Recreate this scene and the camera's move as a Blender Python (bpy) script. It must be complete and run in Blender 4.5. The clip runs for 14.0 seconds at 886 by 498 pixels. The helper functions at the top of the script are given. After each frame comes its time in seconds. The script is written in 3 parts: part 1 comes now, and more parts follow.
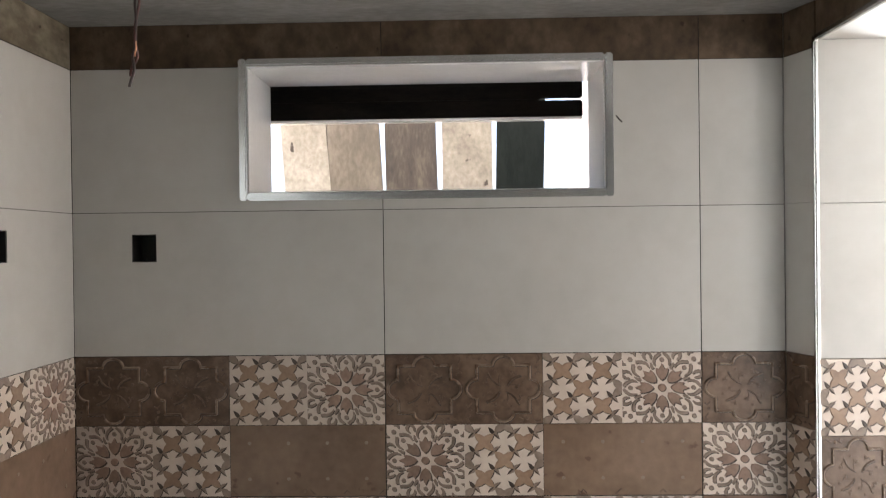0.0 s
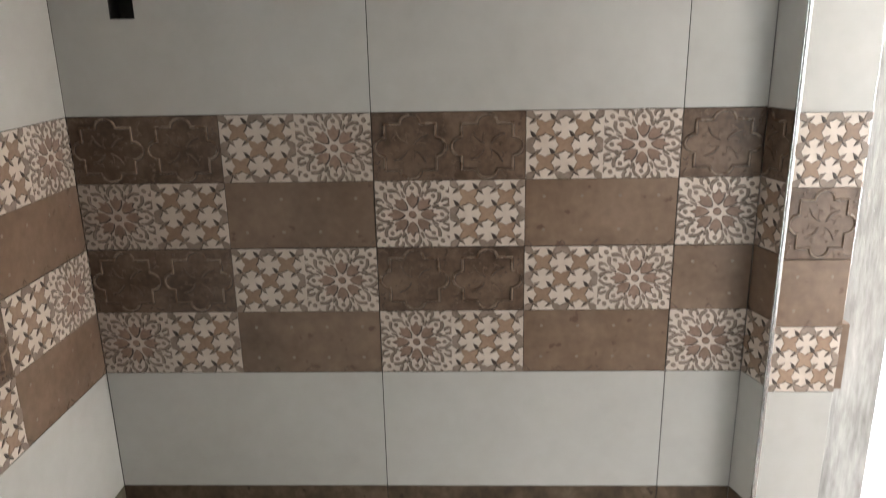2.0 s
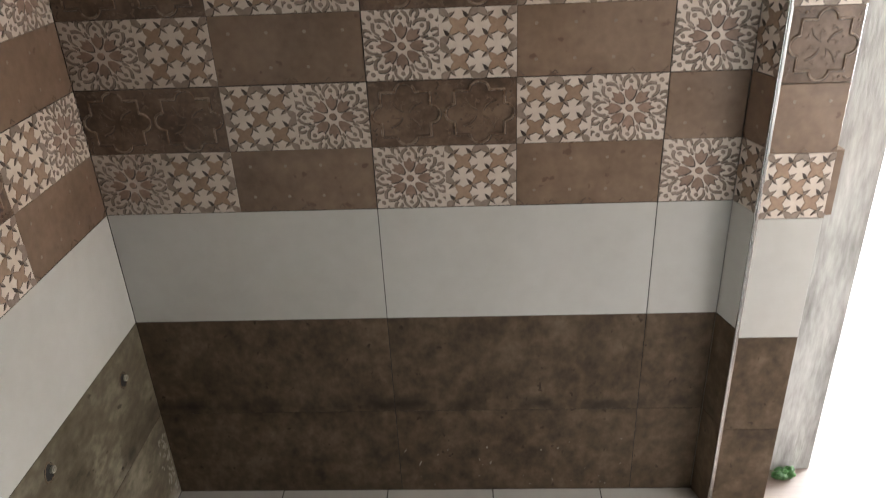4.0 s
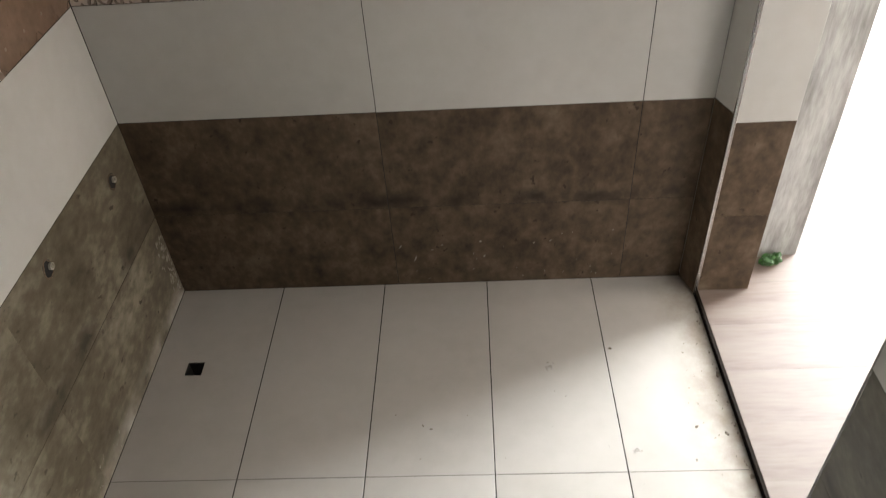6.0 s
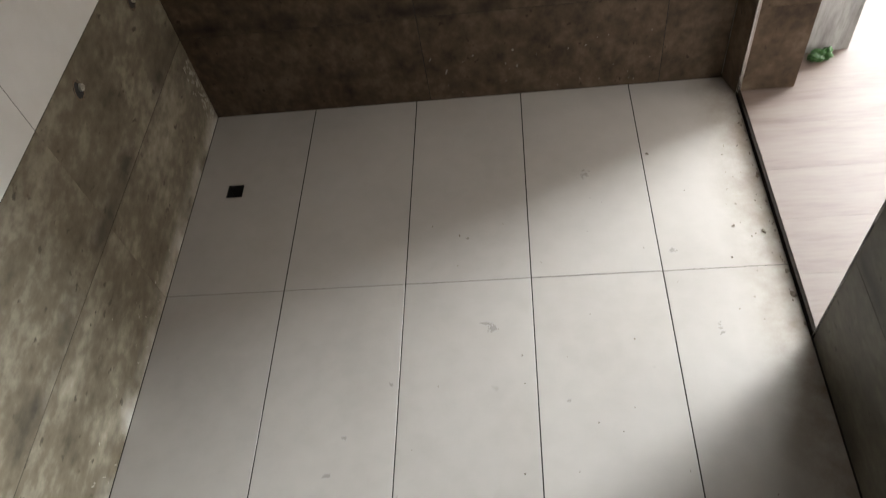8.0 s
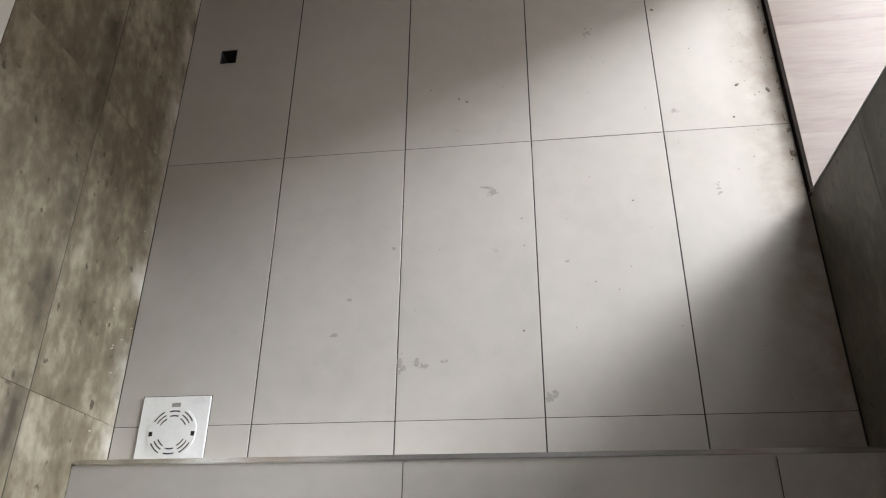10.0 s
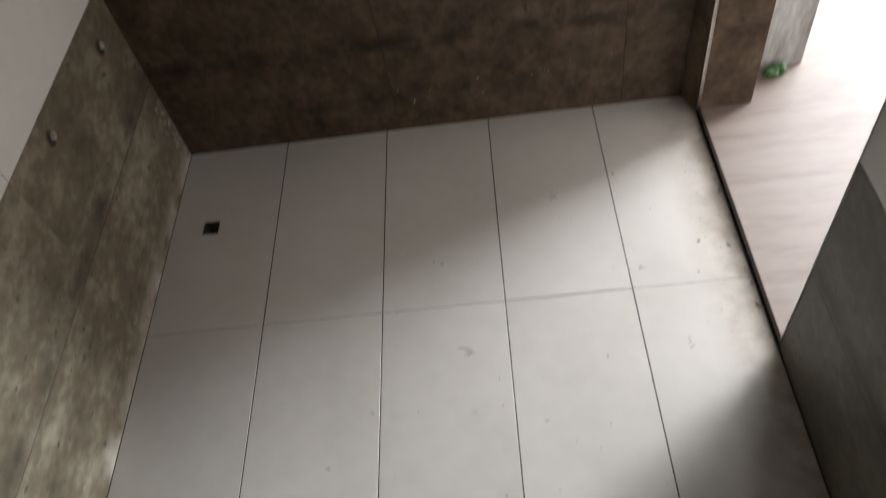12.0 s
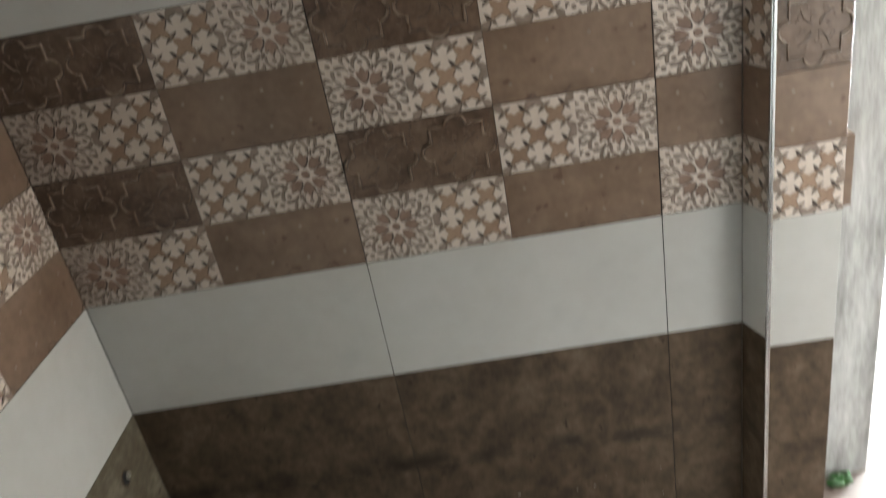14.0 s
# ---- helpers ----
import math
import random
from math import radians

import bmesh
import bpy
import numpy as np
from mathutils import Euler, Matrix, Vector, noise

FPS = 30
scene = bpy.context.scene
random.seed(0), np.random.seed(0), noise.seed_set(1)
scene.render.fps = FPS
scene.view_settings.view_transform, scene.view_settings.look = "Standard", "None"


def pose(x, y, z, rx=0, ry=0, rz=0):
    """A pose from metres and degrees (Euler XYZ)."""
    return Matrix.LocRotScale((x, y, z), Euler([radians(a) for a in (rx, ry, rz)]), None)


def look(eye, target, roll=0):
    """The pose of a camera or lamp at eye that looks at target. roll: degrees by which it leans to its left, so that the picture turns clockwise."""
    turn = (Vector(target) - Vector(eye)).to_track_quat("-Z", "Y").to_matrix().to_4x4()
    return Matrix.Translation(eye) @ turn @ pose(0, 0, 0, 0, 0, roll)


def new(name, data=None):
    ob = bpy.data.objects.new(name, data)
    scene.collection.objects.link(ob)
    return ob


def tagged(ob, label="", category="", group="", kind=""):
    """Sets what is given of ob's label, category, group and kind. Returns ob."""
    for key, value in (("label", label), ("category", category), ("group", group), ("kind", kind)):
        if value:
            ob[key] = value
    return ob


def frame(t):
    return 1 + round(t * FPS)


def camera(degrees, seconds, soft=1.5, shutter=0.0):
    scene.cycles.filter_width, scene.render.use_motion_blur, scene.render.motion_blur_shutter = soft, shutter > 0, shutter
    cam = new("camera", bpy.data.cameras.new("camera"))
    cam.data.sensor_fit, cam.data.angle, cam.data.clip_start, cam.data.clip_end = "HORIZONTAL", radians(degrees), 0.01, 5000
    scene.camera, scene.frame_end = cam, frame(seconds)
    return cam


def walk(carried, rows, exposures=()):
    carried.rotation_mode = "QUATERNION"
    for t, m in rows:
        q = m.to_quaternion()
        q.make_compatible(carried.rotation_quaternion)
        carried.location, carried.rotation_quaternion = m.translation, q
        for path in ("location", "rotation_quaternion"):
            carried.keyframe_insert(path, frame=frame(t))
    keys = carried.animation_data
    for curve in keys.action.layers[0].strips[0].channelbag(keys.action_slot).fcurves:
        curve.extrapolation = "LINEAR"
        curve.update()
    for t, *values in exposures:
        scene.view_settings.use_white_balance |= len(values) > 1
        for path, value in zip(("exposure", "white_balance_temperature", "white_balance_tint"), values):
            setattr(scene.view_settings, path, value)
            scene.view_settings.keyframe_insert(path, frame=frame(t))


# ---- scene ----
cam = camera(61.4, 14.0, soft=1.1, shutter=0.5)

PATH = [
    (0, (0.8, -1.52, 1.69), (0.752, 0.479, 1.678), -0.7),
    (0.5, (0.795, -1.528, 1.678), (0.764, 0.47, 1.586), -0.9),
    (1, (0.79, -1.532, 1.668), (0.76, 0.446, 1.377), -1.1),
    (1.5, (0.826, -1.543, 1.646), (0.733, 0.412, 1.232), -0.4),
    (2, (0.84, -1.554, 1.633), (0.774, 0.362, 1.064), -1.1),
    (4.5, (0.875, -1.576, 1.563), (0.771, 0.151, 0.561), -3.1),
    (5, (0.874, -1.572, 1.546), (0.757, 0.079, 0.424), -3.3),
    (5.5, (0.876, -1.564, 1.537), (0.785, -0.004, 0.288), -3.2),
    (6, (0.881, -1.578, 1.514), (0.784, -0.075, 0.197), -4.4),
    (6.5, (0.885, -1.587, 1.5), (0.728, -0.143, 0.126), -7.8),
    (7, (0.901, -1.603, 1.478), (0.676, -0.246, 0.026), -10.6),
    (7.5, (0.904, -1.613, 1.464), (0.708, -0.335, -0.062), -10.1),
    (8, (0.898, -1.627, 1.459), (0.67, -0.439, -0.133), -12.0),
    (8.5, (0.895, -1.627, 1.459), (0.664, -0.547, -0.209), -13.4),
    (9, (0.885, -1.632, 1.464), (0.688, -0.671, -0.279), -12.5),
    (9.2, (0.894, -1.64, 1.461), (0.685, -0.71, -0.297), -13.8),
    (11.3, (0.908, -1.624, 1.476), (0.645, -0.752, -0.3045), -18.1),
    (11.5, (0.915, -1.622, 1.478), (0.655, -0.683, -0.268), -16.9),
    (12, (0.926, -1.626, 1.502), (0.746, -0.405, -0.072), -12.7),
    (12.5, (0.905, -1.626, 1.535), (0.767, -0.206, 0.133), -10.1),
    (13, (0.901, -1.615, 1.549), (0.762, -0.042, 0.321), -11.4),
    (13.5, (0.907, -1.56, 1.575), (0.752, 0.107, 0.480), -12.9),
    (14, (0.916, -1.453, 1.581), (0.787, 0.346, 0.717), -11.0),
]
EXPOSURES = [(0, 2.87, 6550, 14), (2, 2.93, 6500, 12), (4.5, 2.63, 6750, 14), (5.5, 2.53, 6950, 15), (6.5, 2.38, 6950, 14), (7.5, 2.1, 6900, 14), (9, 2.12, 6700, 17),
             (11.5, 2.14, 6700, 17), (12, 1.98, 6700, 16), (12.5, 1.95, 7000, 15), (13, 2.12, 7200, 16), (13.5, 2.35, 6750, 10), (14, 2.63, 6400, 8)]
walk(cam, [(t, look(eye, target, roll)) for t, eye, target, roll in PATH], EXPOSURES)

# ---- light ----
world = bpy.data.worlds.new("world")
scene.world = world
world.use_nodes = True
wn = world.node_tree.nodes
sky = wn.new("ShaderNodeTexSky")
sky.sky_type, sky.sun_disc = "NISHITA", False
sky.air_density, sky.dust_density, sky.ozone_density = 0.7, 6.0, 0.3
sky.sun_elevation, sky.sun_rotation = radians(62), radians(200)
wn["Background"].inputs["Strength"].default_value = 0.15
world.node_tree.links.new(sky.outputs[0], wn["Background"].inputs["Color"])

sun = new("sun", bpy.data.lights.new("sun", "SUN"))
sun.data.energy, sun.data.angle, sun.data.color = 1.5, radians(0.5), (1, 0.95, 0.88)
sun.matrix_world = look((-1.5, -4, 8), (0, 0, 0))

# daylight in the openings of the next room, and two added fills
YB = -2.70                     # inner face of the south walls


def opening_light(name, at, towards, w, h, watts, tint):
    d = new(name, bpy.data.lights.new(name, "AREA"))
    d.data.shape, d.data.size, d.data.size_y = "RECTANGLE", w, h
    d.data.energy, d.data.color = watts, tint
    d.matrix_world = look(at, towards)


opening_light("daylight_balcony", (5.64, 2.75, 1.22), (0, 2.75, 1.22), 2.4, 2.3, 520, (0.85, 0.955, 1.0))
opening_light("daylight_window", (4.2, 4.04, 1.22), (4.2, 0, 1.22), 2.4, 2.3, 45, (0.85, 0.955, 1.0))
# Added fills: no south or side opening is seen; they lift the shaded walls.
opening_light("fill_south", (4.2, YB - 0.04, 1.25), (4.2, 0, 1.25), 1.6, 1.3, 9, (1.0, 0.98, 0.94))
opening_light("fill_side", (5.64, -0.40, 1.15), (0, -0.40, 1.15), 1.4, 1.3, 17.5, (1.0, 0.95, 0.87))


# ---- materials ----
def mat(name, cols, rough=0.5, scale=6.0, fine=60.0, bump=0.15, stretch=(1, 1, 1), metal=0.0, spread=0.25, speck=None, rvar=0.1, tone=0.06, spec=0.5, band=()):
    """A surface of two or three colours, mottled at two sizes, with fine relief; speck: (colour, size, share) of small marks; band: (colour, height, half width) of ragged stains along joints."""
    m = bpy.data.materials.new(name)
    m.use_nodes = True
    nt = m.node_tree
    n, l = nt.nodes, nt.links
    b = n["Principled BSDF"]
    geo, info = n.new("ShaderNodeNewGeometry"), n.new("ShaderNodeObjectInfo")
    off = n.new("ShaderNodeVectorMath")
    off.operation = "MULTIPLY_ADD"
    l.new(geo.outputs["Position"], off.inputs[0])
    off.inputs[1].default_value = stretch
    rnd = n.new("ShaderNodeVectorMath")
    rnd.operation = "SCALE"
    rnd.inputs[0].default_value = (3.1, 5.3, 2.3)
    l.new(info.outputs["Random"], rnd.inputs["Scale"])
    l.new(rnd.outputs[0], off.inputs[2])
    big, small = n.new("ShaderNodeTexNoise"), n.new("ShaderNodeTexNoise")
    big.inputs["Scale"].default_value, big.inputs["Detail"].default_value, big.inputs["Roughness"].default_value = scale, 6, 0.62
    small.inputs["Scale"].default_value, small.inputs["Detail"].default_value = fine, 4
    l.new(off.outputs[0], big.inputs["Vector"]), l.new(off.outputs[0], small.inputs["Vector"])
    mixv = n.new("ShaderNodeMix")
    mixv.inputs[0].default_value = 0.3
    l.new(big.outputs[0], mixv.inputs[2]), l.new(small.outputs[0], mixv.inputs[3])
    ramp = n.new("ShaderNodeValToRGB")
    e = ramp.color_ramp.elements
    e[0].position, e[1].position = 0.5 - spread / 2, 0.5 + spread / 2
    e[0].color, e[1].color = (*cols[0], 1), (*cols[-1], 1)
    if len(cols) == 3:
        k = e.new(0.5)
        k.color = (*cols[1], 1)
    l.new(mixv.outputs[0], ramp.inputs[0])
    col = ramp.outputs[0]
    if speck:
        sn = n.new("ShaderNodeTexNoise")
        sn.inputs["Scale"].default_value, sn.inputs["Detail"].default_value = speck[1], 3
        l.new(off.outputs[0], sn.inputs["Vector"])
        sm = n.new("ShaderNodeMapRange")
        sm.inputs[1].default_value, sm.inputs[2].default_value = 1 - speck[2], 1 - speck[2] + 0.05
        l.new(sn.outputs[0], sm.inputs[0])
        mc = n.new("ShaderNodeMix")
        mc.data_type = "RGBA"
        mc.inputs[7].default_value = (*speck[0], 1)
        l.new(sm.outputs[0], mc.inputs[0]), l.new(col, mc.inputs[6])
        col = mc.outputs[2]
    for tint, height, half in band:
        sep, away, near = n.new("ShaderNodeSeparateXYZ"), n.new("ShaderNodeMath"), n.new("ShaderNodeMath")
        away.operation, near.operation = "SUBTRACT", "ABSOLUTE"
        l.new(geo.outputs["Position"], sep.inputs[0]), l.new(sep.outputs["Z"], away.inputs[0]), l.new(away.outputs[0], near.inputs[0])
        away.inputs[1].default_value = height
        fall, patch, both = n.new("ShaderNodeMapRange"), n.new("ShaderNodeMapRange"), n.new("ShaderNodeMath")
        fall.inputs[1].default_value, fall.inputs[2].default_value, fall.inputs[3].default_value, fall.inputs[4].default_value = 0.1 * half, half, 0.9, 0.0
        l.new(near.outputs[0], fall.inputs[0])
        bn = n.new("ShaderNodeTexNoise")
        bn.inputs["Scale"].default_value, bn.inputs["Detail"].default_value = 7, 4
        l.new(geo.outputs["Position"], bn.inputs["Vector"])
        patch.inputs[1].default_value, patch.inputs[2].default_value = 0.42, 0.62
        l.new(bn.outputs[0], patch.inputs[0])
        both.operation = "MULTIPLY"
        l.new(fall.outputs[0], both.inputs[0]), l.new(patch.outputs[0], both.inputs[1])
        bc = n.new("ShaderNodeMix")
        bc.data_type = "RGBA"
        bc.inputs[7].default_value = (*tint, 1)
        l.new(both.outputs[0], bc.inputs[0]), l.new(col, bc.inputs[6])
        col = bc.outputs[2]
    hsv = n.new("ShaderNodeHueSaturation")
    vr = n.new("ShaderNodeMapRange")
    vr.inputs[3].default_value, vr.inputs[4].default_value = 1 - tone, 1 + tone
    l.new(info.outputs["Random"], vr.inputs[0]), l.new(vr.outputs[0], hsv.inputs["Value"]), l.new(col, hsv.inputs["Color"])
    l.new(hsv.outputs[0], b.inputs["Base Color"])
    rr = n.new("ShaderNodeMapRange")
    rr.inputs[3].default_value, rr.inputs[4].default_value = max(0.03, rough - rvar), min(1, rough + rvar)
    l.new(big.outputs[0], rr.inputs[0]), l.new(rr.outputs[0], b.inputs["Roughness"])
    b.inputs["Metallic"].default_value = metal
    b.inputs["Specular IOR Level"].default_value = spec
    bp = n.new("ShaderNodeBump")
    bp.inputs["Strength"].default_value, bp.inputs["Distance"].default_value = bump, 0.002
    l.new(small.outputs[0], bp.inputs["Height"]), l.new(bp.outputs[0], b.inputs["Normal"])
    return m


M_WHITE = mat("pale_matt_tile", [(0.425, 0.413, 0.387), (0.475, 0.464, 0.438), (0.52, 0.51, 0.487)], 0.33, 3.0, 25, 0.02, spread=0.45, tone=0.015)
M_FLOOR = mat("pale_floor_tile", [(0.38, 0.352, 0.32), (0.435, 0.407, 0.375), (0.475, 0.447, 0.415)], 0.4, 2.5, 22, 0.03, spread=0.45, tone=0.02, speck=((0.31, 0.28, 0.245), 9, 0.24))
M_BROWN = mat("rusty_brown_tile", [(0.030, 0.0190, 0.0118), (0.084, 0.0565, 0.0355), (0.160, 0.117, 0.080)], 0.58, 14, 44, 0.25, stretch=(1.15, 1.15, 0.9), spread=0.42, tone=0.03, speck=((0.042, 0.025, 0.015), 40, 0.32), spec=0.25, band=[((0.016, 0.010, 0.006), 0.306, 0.036)])
M_HAZE = mat("brown_tile_with_grout_haze", [(0.040, 0.031, 0.018), (0.108, 0.089, 0.059), (0.235, 0.208, 0.16)], 0.6, 9, 45, 0.35, stretch=(1.0, 0.75, 1.2), spread=0.42, tone=0.0, speck=((0.048, 0.037, 0.023), 30, 0.34), spec=0.3, band=[((0.024, 0.018, 0.011), 0.312, 0.042), ((0.36, 0.34, 0.30), 0.0, 0.06)])
M_OLIVE = mat("greyish_brown_tile", [(0.030, 0.0255, 0.0175), (0.076, 0.066, 0.048), (0.145, 0.130, 0.100)], 0.5, 9, 45, 0.3, stretch=(1.0, 0.75, 1.2), spread=0.42, tone=0.02, speck=((0.036, 0.030, 0.020), 30, 0.33), spec=0.35, band=[((0.020, 0.016, 0.011), 0.306, 0.036)])
M_DARK = mat("dark_brown_decor", [(0.062, 0.037, 0.024), (0.120, 0.076, 0.050), (0.18, 0.120, 0.083)], 0.38, 14, 70, 0.35, tone=0.05)
# Paler than M_DARK: the catch of light on the ridges, put into colour.
M_RIDGE = mat("ridge_highlight_glaze", [(0.165, 0.110, 0.078), (0.26, 0.19, 0.142)], 0.28, 30, 120, 0.3)
M_PLAIN = mat("plain_brown_decor", [(0.108, 0.066, 0.041), (0.175, 0.114, 0.077), (0.24, 0.166, 0.118)], 0.4, 6, 50, 0.15, spread=0.4, tone=0.1, speck=((0.12, 0.07, 0.045), 30, 0.34))
M_CREAM = mat("cream_decor_glaze", [(0.53, 0.447, 0.382), (0.63, 0.547, 0.481)], 0.4, 12, 60, 0.2)
M_PETAL = mat("brown_petal_glaze", [(0.190, 0.120, 0.089), (0.305, 0.207, 0.158)], 0.4, 22, 120, 0.2, tone=0.15)
M_STAR = mat("ochre_star_glaze", [(0.225, 0.143, 0.095), (0.33, 0.224, 0.152)], 0.4, 10, 120, 0.2, tone=0.15)
M_STROKE_SHADE = mat("dark_stroke_shade_glaze", [(0.030, 0.019, 0.014), (0.07, 0.047, 0.034)], 0.45, 25, 120, 0.2)
M_GREYLEAF = mat("grey_leaf_glaze", [(0.180, 0.136, 0.106), (0.285, 0.222, 0.180)], 0.42, 25, 120, 0.2)
M_DOT = mat("white_dot_glaze", [(0.20, 0.16, 0.125), (0.27, 0.22, 0.18)], 0.4, 30, 120, 0.1)
M_GROUT = mat("dark_grout", [(0.01, 0.008, 0.007), (0.028, 0.023, 0.019)], 0.9, 20, 150, 0.4)
M_CONC = mat("grey_concrete", [(0.13, 0.127, 0.12), (0.20, 0.196, 0.187), (0.30, 0.295, 0.285)], 0.85, 3.5, 45, 0.5, spread=0.4, stretch=(1, 2.4, 1))
M_RENDER = mat("raw_cement_render", [(0.15, 0.146, 0.138), (0.31, 0.303, 0.29), (0.46, 0.453, 0.44)], 0.9, 7, 40, 0.6, spread=0.36, stretch=(2.2, 2.2, 0.45))
M_LIME = mat("white_lime_wash", [(0.42, 0.41, 0.39), (0.50, 0.49, 0.47)], 0.85, 3, 60, 0.3)
M_REVEAL = mat("pale_window_lining", [(0.74, 0.745, 0.735), (0.81, 0.815, 0.805)], 0.1, 5, 90, 0.02, rvar=0.03)
M_METAL = mat("brushed_aluminium_trim", [(0.66, 0.655, 0.645), (0.72, 0.715, 0.705)], 0.22, 8, 200, 0.02, metal=1.0, rvar=0.04)
M_SATIN = mat("satin_aluminium", [(0.68, 0.685, 0.68), (0.76, 0.765, 0.76)], 0.24, 8, 200, 0.02, metal=0.9, rvar=0.05)
M_WOOD = mat("pale_laminate", [(0.112, 0.076, 0.060), (0.158, 0.118, 0.099), (0.184, 0.146, 0.125)], 0.5, 4, 30, 0.05, stretch=(0.55, 4.5, 1), spread=0.40, tone=0.015)
M_BLACK = mat("dirty_black_edge", [(0.006, 0.004, 0.003), (0.018, 0.012, 0.008)], 0.95, 30, 120, 0.3, spec=0.1)
M_BOX = mat("dark_box_inside", [(0.006, 0.006, 0.006), (0.014, 0.013, 0.012)], 0.8, 20, 100, 0.1)
M_PVC = mat("white_plastic", [(0.66, 0.66, 0.65), (0.74, 0.74, 0.73)], 0.3, 12, 100, 0.05)
M_PIPE = mat("grey_pipe_plastic", [(0.22, 0.205, 0.18), (0.36, 0.34, 0.30)], 0.5, 30, 150, 0.2)
M_MORTAR = mat("dried_mortar", [(0.20, 0.185, 0.155), (0.32, 0.30, 0.26)], 0.9, 40, 160, 0.6)
M_DIRT = mat("brown_grit", [(0.10, 0.08, 0.06), (0.22, 0.18, 0.145)], 0.9, 40, 160, 0.6)
M_SMEAR = mat("grey_smear", [(0.275, 0.255, 0.232), (0.345, 0.322, 0.297)], 0.8, 60, 160, 0.2)
M_GREEN = mat("green_plastic", [(0.012, 0.055, 0.009), (0.03, 0.11, 0.018)], 0.35, 40, 150, 0.1)
M_WIRE_D = mat("dark_wire", [(0.018, 0.012, 0.012), (0.05, 0.028, 0.026)], 0.45, 40, 150, 0.1)
M_WIRE_R = mat("dark_red_wire", [(0.05, 0.018, 0.016), (0.10, 0.03, 0.026)], 0.45, 40, 150, 0.1)
M_COPPER = mat("copper_strand", [(0.55, 0.28, 0.17), (0.7, 0.38, 0.24)], 0.35, 60, 200, 0.1, metal=1.0)
M_PLANK_L = mat("pale_weathered_plank", [(0.085, 0.075, 0.057), (0.19, 0.175, 0.143), (0.33, 0.312, 0.27)], 0.85, 3.5, 50, 0.4, stretch=(1.6, 1, 1.3), spread=0.40, speck=((0.03, 0.022, 0.016), 16, 0.33))
M_PLANK_M = mat("brown_weathered_plank", [(0.04, 0.034, 0.025), (0.075, 0.064, 0.048), (0.13, 0.114, 0.088)], 0.85, 4, 60, 0.4, stretch=(1.8, 1, 0.9), spread=0.36)
M_PLANK_D = mat("dark_weathered_plank", [(0.014, 0.011, 0.009), (0.036, 0.029, 0.022), (0.08, 0.067, 0.052)], 0.85, 8, 60, 0.4, stretch=(2.2, 1, 0.7), spread=0.34)
M_PLANK_G = mat("green_black_plank", [(0.004, 0.006, 0.0055), (0.009, 0.012, 0.011)], 0.9, 9, 60, 0.4, stretch=(3, 1, 0.8), spec=0.1)
M_BEAM = mat("black_stained_timber", [(0.003, 0.0027, 0.0023), (0.012, 0.009, 0.007)], 0.9, 9, 60, 0.4, stretch=(1, 1, 3), spec=0.1)
M_EARTH = mat("pale_dry_earth", [(0.30, 0.27, 0.22), (0.42, 0.38, 0.32)], 0.95, 2, 30, 0.6)


def doorway_dirt_shade(m):
    """Trodden brown dirt and painted threshold shade on the floor tiles along the doorway, in uneven patches."""
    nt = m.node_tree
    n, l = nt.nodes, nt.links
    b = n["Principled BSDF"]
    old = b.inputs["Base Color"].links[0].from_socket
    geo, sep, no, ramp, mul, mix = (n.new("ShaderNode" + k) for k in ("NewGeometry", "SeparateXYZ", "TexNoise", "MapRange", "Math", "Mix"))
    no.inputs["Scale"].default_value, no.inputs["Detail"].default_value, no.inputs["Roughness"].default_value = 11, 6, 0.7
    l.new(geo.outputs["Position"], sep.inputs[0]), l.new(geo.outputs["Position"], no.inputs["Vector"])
    # Darkens towards the threshold, standing in for the shade of the higher floor.
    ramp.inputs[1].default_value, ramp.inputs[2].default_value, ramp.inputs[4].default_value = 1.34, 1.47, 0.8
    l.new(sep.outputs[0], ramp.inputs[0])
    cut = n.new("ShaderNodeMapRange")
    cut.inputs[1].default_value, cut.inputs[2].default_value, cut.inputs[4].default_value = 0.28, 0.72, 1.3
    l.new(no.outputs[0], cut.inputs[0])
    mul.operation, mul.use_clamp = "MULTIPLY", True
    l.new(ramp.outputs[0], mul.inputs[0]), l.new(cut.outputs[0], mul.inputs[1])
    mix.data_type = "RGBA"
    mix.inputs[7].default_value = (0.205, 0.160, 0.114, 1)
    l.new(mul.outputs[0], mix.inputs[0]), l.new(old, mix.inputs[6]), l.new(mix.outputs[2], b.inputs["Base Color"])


doorway_dirt_shade(M_FLOOR)


# ---- building helpers ----
def mesh_of(name, verts, faces, mats, idx=None, smooth=False):
    me = bpy.data.meshes.new(name)
    me.from_pydata(verts, [], faces)
    for m in mats if isinstance(mats, (list, tuple)) else [mats]:
        me.materials.append(m)
    if idx:
        for p, i in zip(me.polygons, idx):
            p.material_index = i
    if smooth:
        for p in me.polygons:
            p.use_smooth = True
    me.update()
    return me


def part(name, me, parent, label="", m=None):
    ob = new(name, me)
    ob.parent = parent
    if m is not None:
        ob.matrix_basis = m
    return tagged(ob, label)


def thing(name, me, label, category="", group="", kind="", m=None):
    ob = new(name, me)
    if m is not None:
        ob.matrix_basis = m
    return tagged(ob, label, category, group, kind)


def bm_mesh(name, bm, mats, smooth=False):
    me = bpy.data.meshes.new(name)
    bm.normal_update()
    bm.to_mesh(me)
    bm.free()
    for m in mats if isinstance(mats, (list, tuple)) else [mats]:
        me.materials.append(m)
    if smooth:
        for p in me.polygons:
            p.use_smooth = True
    return me


